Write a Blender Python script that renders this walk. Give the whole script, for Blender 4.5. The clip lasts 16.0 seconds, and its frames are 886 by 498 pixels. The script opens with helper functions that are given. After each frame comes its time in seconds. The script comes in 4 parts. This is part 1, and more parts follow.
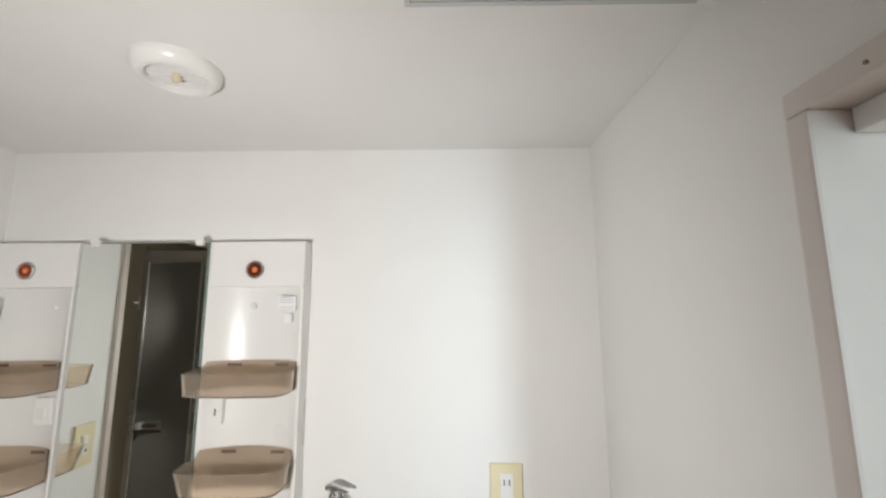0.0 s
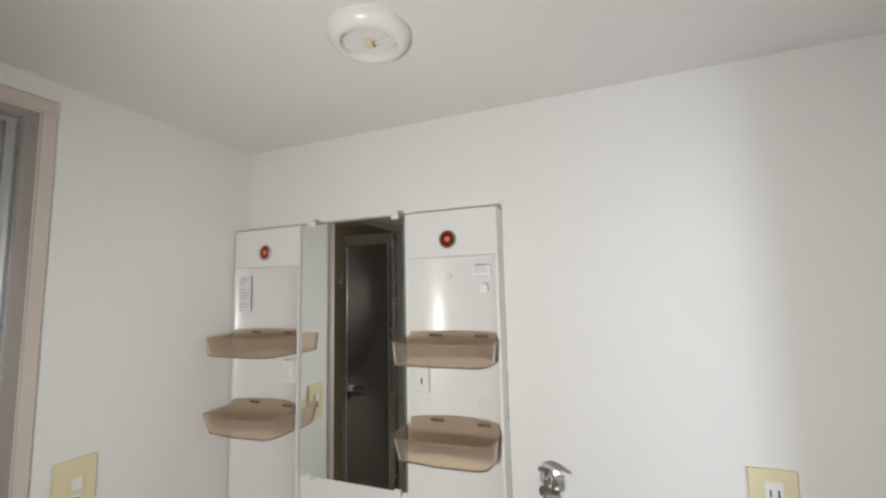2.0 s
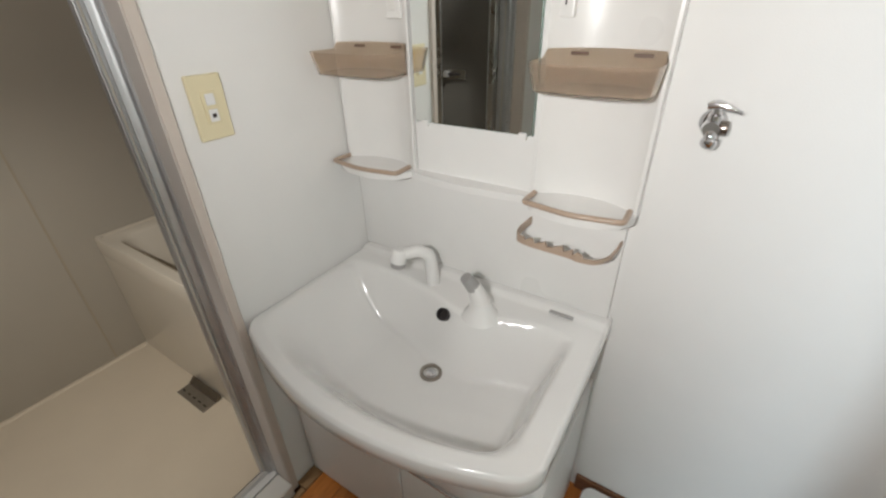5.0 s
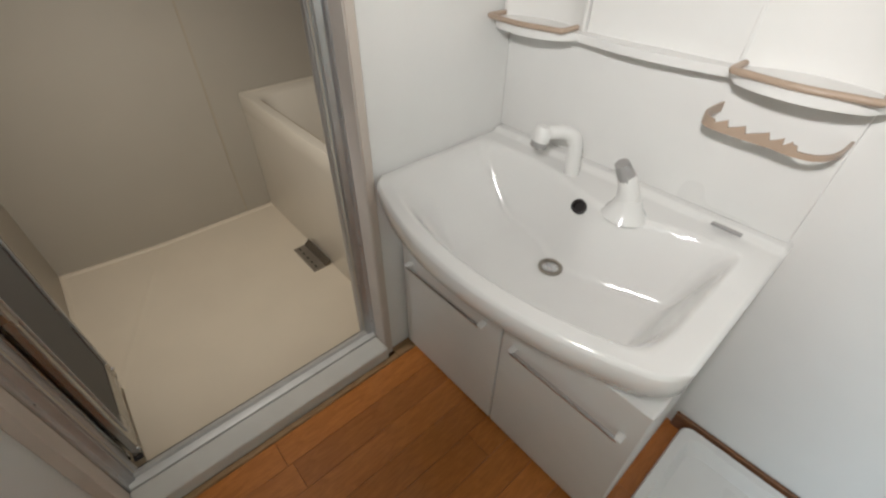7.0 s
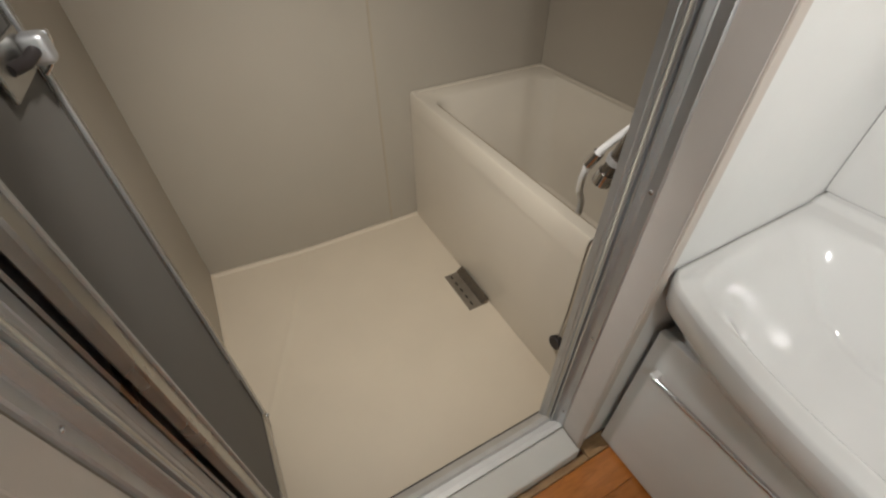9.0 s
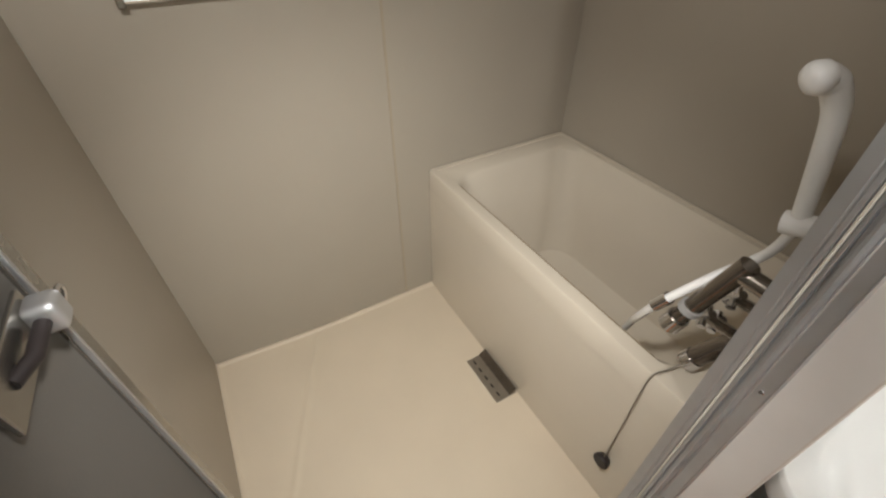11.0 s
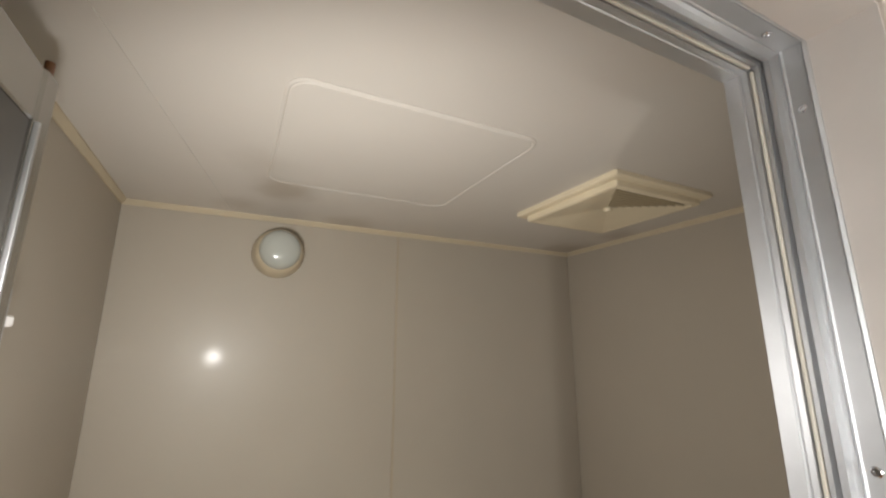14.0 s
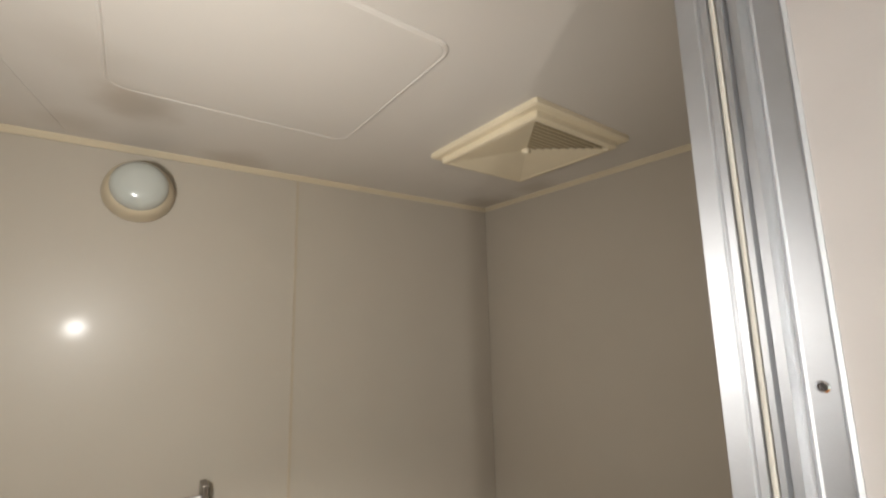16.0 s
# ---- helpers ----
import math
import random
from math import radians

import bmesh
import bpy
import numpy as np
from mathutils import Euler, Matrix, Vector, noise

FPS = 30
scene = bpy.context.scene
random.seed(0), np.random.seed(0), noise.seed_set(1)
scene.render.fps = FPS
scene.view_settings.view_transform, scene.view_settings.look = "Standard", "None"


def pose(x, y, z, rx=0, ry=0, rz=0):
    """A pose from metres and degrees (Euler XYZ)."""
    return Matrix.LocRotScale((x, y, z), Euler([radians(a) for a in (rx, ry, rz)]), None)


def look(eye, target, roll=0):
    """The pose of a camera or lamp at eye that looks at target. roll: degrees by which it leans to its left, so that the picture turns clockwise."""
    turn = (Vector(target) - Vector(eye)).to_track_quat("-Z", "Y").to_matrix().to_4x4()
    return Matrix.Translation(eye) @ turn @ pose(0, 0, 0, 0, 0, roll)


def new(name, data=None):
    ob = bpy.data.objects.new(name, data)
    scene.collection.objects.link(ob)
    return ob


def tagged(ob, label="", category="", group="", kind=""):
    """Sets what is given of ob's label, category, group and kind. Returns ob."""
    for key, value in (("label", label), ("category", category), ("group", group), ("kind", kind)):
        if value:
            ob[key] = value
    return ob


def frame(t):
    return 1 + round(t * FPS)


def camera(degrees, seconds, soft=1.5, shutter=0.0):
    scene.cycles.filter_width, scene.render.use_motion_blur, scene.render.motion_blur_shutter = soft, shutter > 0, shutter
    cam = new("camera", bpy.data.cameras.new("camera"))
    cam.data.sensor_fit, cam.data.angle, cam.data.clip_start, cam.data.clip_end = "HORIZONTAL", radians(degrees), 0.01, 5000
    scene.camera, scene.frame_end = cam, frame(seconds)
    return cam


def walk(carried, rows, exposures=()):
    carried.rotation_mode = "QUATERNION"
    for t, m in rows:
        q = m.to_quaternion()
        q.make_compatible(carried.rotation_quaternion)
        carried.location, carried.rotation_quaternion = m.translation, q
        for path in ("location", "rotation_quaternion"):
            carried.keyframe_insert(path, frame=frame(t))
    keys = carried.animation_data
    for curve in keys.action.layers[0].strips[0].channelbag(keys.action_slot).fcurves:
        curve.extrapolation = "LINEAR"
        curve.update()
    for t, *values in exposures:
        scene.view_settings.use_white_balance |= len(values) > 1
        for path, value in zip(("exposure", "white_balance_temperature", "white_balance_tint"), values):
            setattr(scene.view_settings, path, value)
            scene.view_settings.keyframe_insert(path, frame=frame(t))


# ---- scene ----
PATH = [
    (0, (1.122, -1.029, 1.592), (1.1, 0.948, 1.897), -0.3),
    (0.5, (1.119, -1.023, 1.588), (0.998, 0.945, 1.92), -0.6),
    (1, (1.082, -1.008, 1.584), (0.766, 0.944, 1.879), -0.7),
    (1.5, (1.036, -0.968, 1.575), (0.505, 0.943, 1.834), -1.0),
    (2, (1.016, -0.939, 1.572), (0.267, 0.903, 1.785), -1.3),
    (2.5, (0.969, -0.952, 1.574), (0.051, 0.818, 1.731), -1.3),
    (3, (0.945, -0.947, 1.572), (-0.088, 0.765, 1.618), -1.3),
    (3.5, (0.927, -0.938, 1.558), (-0.145, 0.744, 1.424), -1.1),
    (4, (0.897, -0.92, 1.493), (-0.162, 0.718, 1.05), -1.3),
    (4.5, (0.886, -0.902, 1.433), (-0.134, 0.647, 0.684), -1.4),
    (5, (0.873, -0.889, 1.369), (-0.078, 0.552, 0.36), -1.4),
    (7.5, (0.724, -1.006, 1.213), (-0.484, -0.086, -0.089), 1.1),
    (8, (0.553, -1.045, 1.215), (-0.711, -0.251, -0.116), 0.6),
    (8.5, (0.388, -1.048, 1.201), (-0.899, -0.347, -0.16), -0.3),
    (11, (-0.01, -1.024, 1.333), (-1.332, -0.274, 0.033), -0.4),
    (11.5, (0.015, -1.028, 1.416), (-1.488, -0.184, 0.4), 0.5),
    (12, (0.047, -1.046, 1.489), (-1.601, -0.119, 0.836), 1.9),
    (12.5, (0.066, -1.048, 1.565), (-1.665, -0.098, 1.248), 2.2),
    (13, (0.09, -1.009, 1.561), (-1.695, -0.112, 1.633), 0.6),
    (13.5, (0.101, -1.013, 1.603), (-1.67, -0.13, 1.895), 0.4),
    (14, (0.123, -1.012, 1.635), (-1.628, -0.15, 2.072), 0.2),
    (14.5, (0.133, -1.009, 1.649), (-1.606, -0.149, 2.135), -0.1),
    (15, (0.124, -1.001, 1.639), (-1.597, -0.092, 2.098), -0.6),
    (15.5, (0.1, -0.97, 1.626), (-1.578, 0.055, 1.992), -1.0),
    (16, (0.027, -0.91, 1.587), (-1.557, 0.274, 1.89), -1.3),
]
cam = camera(93.4, 16.0, soft=2.4)
walk(cam, [(r[0], look(r[1], r[2], r[3])) for r in PATH],
     exposures=[(0, 0.25), (1.0, 0.1), (2.5, 0.0), (3.5, 0.1), (5.0, 0.35), (7.3, 0.6), (8.7, 0.75), (10.8, 1.2), (11.7, 1.2), (12.5, 1.3), (14.5, 1.35), (15.2, 1.3), (16.0, 1.55)])

# ---- light ----
world = bpy.data.worlds.new("sky")
scene.world = world
world.use_nodes = True
sky = world.node_tree.nodes.new("ShaderNodeTexSky")
sky.sky_type, sky.sun_disc, sky.sun_elevation, sky.sun_rotation = "NISHITA", False, radians(35), radians(200)
world.node_tree.links.new(sky.outputs[0], world.node_tree.nodes["Background"].inputs[0])
world.node_tree.nodes["Background"].inputs[1].default_value = 0.1


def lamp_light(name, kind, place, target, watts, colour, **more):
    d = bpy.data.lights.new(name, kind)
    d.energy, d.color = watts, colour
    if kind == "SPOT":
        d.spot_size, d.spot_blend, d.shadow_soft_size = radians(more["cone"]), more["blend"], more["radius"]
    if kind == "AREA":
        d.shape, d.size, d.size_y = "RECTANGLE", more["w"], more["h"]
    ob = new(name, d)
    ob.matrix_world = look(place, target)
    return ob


# daylight that falls through the windows of the next room
lamp_light("window_daylight", "AREA", (2.15, -2.66, 1.4), (1.4, 0.0, 1.25), 22, (0.74, 0.90, 1.0), w=0.3, h=1.1)
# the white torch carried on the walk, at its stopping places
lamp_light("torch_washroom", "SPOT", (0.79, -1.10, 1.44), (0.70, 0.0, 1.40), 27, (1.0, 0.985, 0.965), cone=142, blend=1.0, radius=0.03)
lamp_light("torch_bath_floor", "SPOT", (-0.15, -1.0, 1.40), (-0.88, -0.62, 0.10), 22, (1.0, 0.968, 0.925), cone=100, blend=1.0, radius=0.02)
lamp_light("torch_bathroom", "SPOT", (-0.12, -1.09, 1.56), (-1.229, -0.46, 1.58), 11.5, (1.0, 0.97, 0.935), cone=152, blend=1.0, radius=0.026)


# ---- materials ----
def mat(name, colour, rough=0.5, metal=0.0, scale=12.0, vary=0.06, bump=0.0, bscale=200.0, coat=0.0, trans=0.0, ior=1.45, each=0.0, stain=0.0):
    m = bpy.data.materials.new(name)
    m.use_nodes = True
    nt = m.node_tree
    n, l = nt.nodes, nt.links
    b = n["Principled BSDF"]
    b.inputs["Roughness"].default_value = rough
    b.inputs["Metallic"].default_value = metal
    b.inputs["Coat Weight"].default_value = coat
    b.inputs["Coat Roughness"].default_value = 0.12
    b.inputs["Transmission Weight"].default_value = trans
    b.inputs["IOR"].default_value = ior
    tc = n.new("ShaderNodeTexCoord")
    a = n.new("ShaderNodeTexNoise")
    a.inputs["Scale"].default_value, a.inputs["Detail"].default_value = scale, 6
    l.new(tc.outputs["Object"], a.inputs["Vector"])
    big = n.new("ShaderNodeTexNoise")
    big.inputs["Scale"].default_value, big.inputs["Detail"].default_value = scale * 0.17, 3
    l.new(tc.outputs["Object"], big.inputs["Vector"])
    mixn = n.new("ShaderNodeMath")
    mixn.operation = "ADD"
    l.new(a.outputs["Fac"], mixn.inputs[0])
    l.new(big.outputs["Fac"], mixn.inputs[1])
    ramp = n.new("ShaderNodeMapRange")
    ramp.inputs[1].default_value, ramp.inputs[2].default_value = 0.6, 1.4
    ramp.inputs[3].default_value, ramp.inputs[4].default_value = 1 - vary, 1 + vary
    l.new(mixn.outputs[0], ramp.inputs[0])
    hsv = n.new("ShaderNodeHueSaturation")
    hsv.inputs["Color"].default_value = (*colour, 1)
    last = ramp.outputs[0]
    if each:
        info = n.new("ShaderNodeObjectInfo")
        er = n.new("ShaderNodeMapRange")
        er.inputs[3].default_value, er.inputs[4].default_value = 1 - each, 1 + each
        l.new(info.outputs["Random"], er.inputs[0])
        mul = n.new("ShaderNodeMath")
        mul.operation = "MULTIPLY"
        l.new(last, mul.inputs[0])
        l.new(er.outputs[0], mul.inputs[1])
        last = mul.outputs[0]
    l.new(last, hsv.inputs["Value"])
    out = hsv.outputs[0]
    if stain:
        sn = n.new("ShaderNodeTexNoise")
        sn.inputs["Scale"].default_value, sn.inputs["Detail"].default_value = 2.3, 3
        l.new(tc.outputs["Object"], sn.inputs["Vector"])
        sr = n.new("ShaderNodeMapRange")
        sr.inputs[1].default_value, sr.inputs[2].default_value = 0.4, 0.9
        sr.inputs[3].default_value, sr.inputs[4].default_value = 0, stain
        l.new(sn.outputs["Fac"], sr.inputs[0])
        mx = n.new("ShaderNodeMix")
        mx.data_type = "RGBA"
        mx.inputs[7].default_value = (colour[0] * 0.72, colour[1] * 0.62, colour[2] * 0.48, 1)
        l.new(sr.outputs[0], mx.inputs[0])
        l.new(out, mx.inputs[6])
        out = mx.outputs[2]
    l.new(out, b.inputs["Base Color"])
    rr = n.new("ShaderNodeMapRange")
    rr.inputs[1].default_value, rr.inputs[2].default_value = 0.3, 0.7
    rr.inputs[3].default_value, rr.inputs[4].default_value = rough * 0.97, min(1, rough * 1.03)
    l.new(big.outputs["Fac"], rr.inputs[0])
    l.new(rr.outputs[0], b.inputs["Roughness"])
    if bump:
        f = n.new("ShaderNodeTexNoise")
        f.inputs["Scale"].default_value, f.inputs["Detail"].default_value = bscale, 3
        l.new(tc.outputs["Object"], f.inputs["Vector"])
        bp = n.new("ShaderNodeBump")
        bp.inputs["Strength"].default_value, bp.inputs["Distance"].default_value = bump, 0.002
        l.new(f.outputs["Fac"], bp.inputs["Height"])
        l.new(bp.outputs[0], b.inputs["Normal"])
    return m


def wood_mat(name, dark, light, stretch, rough, each):
    m = mat(name, light, rough, 0, 20, 0.05, 0.15, 300, 0.25, each=each)
    nt = m.node_tree
    n, l = nt.nodes, nt.links
    tc = n.new("ShaderNodeTexCoord")
    mp = n.new("ShaderNodeMapping")
    mp.inputs["Scale"].default_value = stretch
    l.new(tc.outputs["Object"], mp.inputs[0])
    info = n.new("ShaderNodeObjectInfo")
    vm = n.new("ShaderNodeVectorMath")
    l.new(mp.outputs[0], vm.inputs[0])
    l.new(info.outputs["Location"], vm.inputs[1])
    g = n.new("ShaderNodeTexNoise")
    g.inputs["Scale"].default_value, g.inputs["Detail"].default_value, g.inputs["Distortion"].default_value = 14, 7, 1.2
    l.new(vm.outputs[0], g.inputs["Vector"])
    cr = n.new("ShaderNodeValToRGB")
    cr.color_ramp.elements[0].position, cr.color_ramp.elements[1].position = 0.32, 0.68
    cr.color_ramp.elements[0].color, cr.color_ramp.elements[1].color = (*dark, 1), (*light, 1)
    l.new(g.outputs["Fac"], cr.inputs[0])
    for nd in n:
        if nd.type == "HUE_SAT":
            l.new(cr.outputs[0], nd.inputs["Color"])
    return m


M_WALL = mat("white_wallpaper", (0.80, 0.79, 0.77), 0.75, 0, 9, 0.02, 0.16, 380)
M_CEIL = mat("ceiling_paper", (0.80, 0.79, 0.775), 0.8, 0, 7, 0.02, 0.25, 320)
M_TRIM = mat("beige_paint", (0.60, 0.53, 0.47), 0.45, 0, 14, 0.05, 0.12, 150)
M_REVEAL = mat("grey_beige_paint", (0.64, 0.59, 0.55), 0.5, 0, 14, 0.05, 0.12, 150)
M_STEP = mat("white_step_paint", (0.68, 0.66, 0.62), 0.4, 0, 14, 0.06, 0.1, 150, stain=0.3)
M_ALU = mat("aluminium", (0.56, 0.565, 0.575), 0.47, 0.9, 30, 0.07, 0.06, 500)
M_COVE = mat("beige_joint_plastic", (0.50, 0.425, 0.30), 0.4, 0, 18, 0.04)
M_JOINT = mat("tan_joint_plastic", (0.39, 0.33, 0.245), 0.4, 0, 18, 0.04)
# leaf metal tinted darker and browner, with the bath wall's reflection in its colour
M_LEAFALU = mat("brown_reflection_leaf_aluminium", (0.40, 0.385, 0.36), 0.27, 0.95, 30, 0.08, 0.08, 500)
# sill metal made paler, its whitish reflection mixed into the base colour
M_SILL = mat("pale_reflection_aluminium", (0.66, 0.65, 0.63), 0.52, 0.45, 30, 0.08, 0.08, 400)
M_GASKET = mat("ivory_gasket", (0.62, 0.58, 0.50), 0.6, 0, 40, 0.05)
M_BATHWALL = mat("bath_panel", (0.40, 0.357, 0.293), 0.40, 0, 5, 0.03, 0.05, 260, 0.05, stain=0.05)
M_BATHCEIL = mat("bath_ceiling_sheet", (0.56, 0.525, 0.475), 0.36, 0, 5, 0.03, 0.05, 200, stain=0.05)
M_BATHFLOOR = mat("bath_floor_resin", (0.69, 0.595, 0.462), 0.42, 0, 6, 0.04, 0.25, 420, stain=0.05)
M_TUB = mat("tub_resin", (0.64, 0.575, 0.475), 0.24, 0, 6, 0.03, 0.04, 150, 0.3, stain=0.05)
M_CREAM = mat("cream_plastic", (0.70, 0.61, 0.44), 0.4, 0, 18, 0.04)
# dark brown that carries the shade behind the vent slats
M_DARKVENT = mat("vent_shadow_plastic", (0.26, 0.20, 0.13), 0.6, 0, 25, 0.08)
# the vent's cream in a darker copy, shade included in the colour
M_SLAT = mat("shaded_cream_plastic", (0.44, 0.36, 0.23), 0.5, 0, 25, 0.06)
M_OPAL = mat("opal_glass", (0.40, 0.41, 0.37), 0.18, 0, 20, 0.02, coat=0.4)
M_CHROME = mat("chrome", (0.72, 0.72, 0.74), 0.08, 1.0, 30, 0.03)
M_STEEL = mat("dull_steel", (0.34, 0.31, 0.27), 0.38, 0.85, 40, 0.12, 0.1, 300)
M_DARKCHROME = mat("tarnished_chrome", (0.24, 0.21, 0.18), 0.22, 0.9, 40, 0.12)
M_BLACK = mat("black_rubber", (0.02, 0.015, 0.015), 0.55, 0, 30, 0.1)
M_PORC = mat("white_porcelain", (0.80, 0.79, 0.77), 0.14, 0, 8, 0.015, coat=0.5)
M_WHITE = mat("white_plastic", (0.80, 0.79, 0.77), 0.28, 0, 14, 0.02)
M_GREYPL = mat("grey_plastic", (0.36, 0.35, 0.34), 0.4, 0, 20, 0.05)
M_CABINET = mat("white_laminate", (0.78, 0.765, 0.74), 0.34, 0, 16, 0.025, 0.04, 200)
M_TRAY = mat("smoked_clear_plastic", (0.945, 0.845, 0.735), 0.14, 0, 18, 0.03, trans=0.90, ior=1.15)
M_TRAYDARK = mat("dark_slot", (0.14, 0.085, 0.06), 0.5, 0, 18, 0.05)
M_BAR = mat("tan_plastic", (0.44, 0.33, 0.25), 0.35, 0, 25, 0.06)
M_MIRROR = mat("mirror_silver", (0.86, 0.89, 0.87), 0.015, 1.0, 8, 0.01)
M_GLASSEDGE = mat("mirror_edge", (0.20, 0.26, 0.23), 0.2, 0.3, 30, 0.05)
M_COPPER = mat("copper_reflector", (0.30, 0.055, 0.03), 0.25, 0.7, 60, 0.2)
M_ORANGE = mat("orange_bulb_glass", (0.85, 0.30, 0.10), 0.15, 0.3, 60, 0.1)
M_PLATE = mat("yellowed_switch_plate", (0.74, 0.66, 0.44), 0.4, 0, 20, 0.04)
M_INK = mat("grey_ink", (0.50, 0.51, 0.57), 0.6, 0, 60, 0.1)
M_PAPER = mat("sticker_paper", (0.79, 0.79, 0.785), 0.45, 0, 40, 0.02)
M_PLANK = wood_mat("orange_floor_board", (0.47, 0.158, 0.032), (0.60, 0.218, 0.048), (5, 1, 1), 0.32, 0.14)
M_SUB = mat("floor_joint", (0.10, 0.035, 0.012), 0.7, 0, 30, 0.1)
M_BASE = wood_mat("brown_skirting_wood", (0.12, 0.05, 0.02), (0.22, 0.09, 0.035), (1, 7, 7), 0.4, 0.05)
M_TAN = wood_mat("tan_edge_wood", (0.30, 0.17, 0.08), (0.42, 0.26, 0.13), (7, 1, 1), 0.45, 0.05)
M_FROST = mat("frosted_panel", (0.12, 0.112, 0.10), 0.75, 0, 10, 0.04, 0.15, 240)
M_FRAMEWOOD = mat("hall_paint", (0.73, 0.78, 0.69), 0.7, 0, 8, 0.03, 0.2, 300)


for m in (M_BATHWALL, M_BATHCEIL):
    m.node_tree.nodes["Principled BSDF"].inputs["Specular IOR Level"].default_value = 0.3


def blotch(m, at, radius, colour, strength=0.42):
    """A brown damp stain with a ragged edge, at one spot of a surface."""
    n, l = m.node_tree.nodes, m.node_tree.links
    tc = n.new("ShaderNodeTexCoord")
    nz = n.new("ShaderNodeTexNoise")
    nz.inputs["Scale"].default_value, nz.inputs["Detail"].default_value = 11, 5
    l.new(tc.outputs["Object"], nz.inputs["Vector"])
    ds = n.new("ShaderNodeVectorMath")
    ds.operation = "DISTANCE"
    ds.inputs[1].default_value = at
    l.new(tc.outputs["Object"], ds.inputs[0])
    sc = n.new("ShaderNodeMath")
    sc.operation = "MULTIPLY_ADD"
    sc.inputs[1].default_value, sc.inputs[2].default_value = radius * 0.9, -radius * 0.45
    l.new(nz.outputs["Fac"], sc.inputs[0])
    ad = n.new("ShaderNodeMath")
    l.new(ds.outputs["Value"], ad.inputs[0])
    l.new(sc.outputs[0], ad.inputs[1])
    mr = n.new("ShaderNodeMapRange")
    mr.interpolation_type = "SMOOTHSTEP"
    mr.inputs[1].default_value, mr.inputs[2].default_value = radius * 0.1, radius
    mr.inputs[3].default_value, mr.inputs[4].default_value = strength, 0
    l.new(ad.outputs[0], mr.inputs[0])
    b = n["Principled BSDF"].inputs["Base Color"]
    mx = n.new("ShaderNodeMix")
    mx.data_type = "RGBA"
    mx.inputs[7].default_value = (*colour, 1)
    l.new(mr.outputs[0], mx.inputs[0])
    l.new(b.links[0].from_socket, mx.inputs[6])
    l.new(mx.outputs[2], b)


blotch(M_BATHCEIL, (-0.955, -0.93, 2.012), 0.11, (0.22, 0.16, 0.09), 0.4)
for at, r, k in (((-0.80, -0.985, 2.012), 0.10, 0.12), ((-1.13, -1.03, 2.012), 0.09, 0.25),
                 ((-1.19, -0.70, 2.012), 0.12, 0.3), ((-1.17, 0.19, 2.012), 0.16, 0.4), ((-0.90, 0.20, 2.012), 0.11, 0.3)):
    blotch(M_BATHCEIL, at, r, (0.24, 0.175, 0.10), k)


# ---- mesh helpers ----
WORLD = {}


def thing(name, at, label, category, group=""):
    e = new(name)
    e.empty_display_size = 0.05
    e.location = at
    WORLD[e.name] = Matrix.Translation(at)
    return tagged(e, label, category, group)


def part(name, bm, material, parent=None, label="", smooth=False, sharp=38):
    bmesh.ops.recalc_face_normals(bm, faces=bm.faces[:])
    me = bpy.data.meshes.new(name)
    if smooth:
        for f in bm.faces:
            f.smooth = True
        for e in bm.edges:
            if len(e.link_faces) == 2 and e.calc_face_angle(0) > radians(sharp):
                e.smooth = False
    bm.to_mesh(me)
    bm.free()
    me.materials.append(material)
    ob = new(name, me)
    if parent:
        ob.parent = parent
        ob.matrix_parent_inverse = WORLD[parent.name].inverted()
    WORLD[ob.name] = Matrix.Identity(4)
    return tagged(ob, label)


def solid(name, bm, material, label, category, kind=""):
    return tagged(part(name, bm, material, None, label), label, category, "", kind)


def box(x0, x1, y0, y1, z0, z1, bevel=0.0, seg=2, bm=None):
    b = bmesh.new()
    v = bmesh.ops.create_cube(b, size=1)["verts"]
    for p in v:
        p.co = Vector((x0 + (p.co.x + 0.5) * (x1 - x0), y0 + (p.co.y + 0.5) * (y1 - y0), z0 + (p.co.z + 0.5) * (z1 - z0)))
    if bevel:
        bmesh.ops.bevel(b, geom=b.edges[:], offset=bevel, segments=seg, affect="EDGES", profile=0.6)
    return join(bm, b)


def join(bm, other):
    if bm is None:
        return other
    me = bpy.data.meshes.new("tmp")
    other.to_mesh(me)
    other.free()
    bm.from_mesh(me)
    bpy.data.meshes.remove(me)
    return bm


def basis(axis):
    a = Vector(axis).normalized()
    u = a.orthogonal().normalized()
    return a, u, a.cross(u)


def lathe(at, axis, profile, n=32, bm=None):
    """profile: (radius, distance along the axis) pairs."""
    b = bmesh.new()
    a, u, w = basis(axis)
    rings = []
    for r, d in profile:
        c = Vector(at) + a * d
        if r < 1e-6:
            rings.append([b.verts.new(c)])
        else:
            rings.append([b.verts.new(c + u * r * math.cos(t) + w * r * math.sin(t)) for t in (2 * math.pi * k / n for k in range(n))])
    for p, q in zip(rings, rings[1:]):
        for k in range(n):
            j = (k + 1) % n
            if len(p) == 1 and len(q) == 1:
                continue
            if len(p) == 1:
                b.faces.new((p[0], q[k], q[j]))
            elif len(q) == 1:
                b.faces.new((p[k], p[j], q[0]))
            else:
                b.faces.new((p[k], p[j], q[j], q[k]))
    for r in (rings[0], rings[-1]):
        if len(r) > 2:
            b.faces.new(r)
    return join(bm, b)


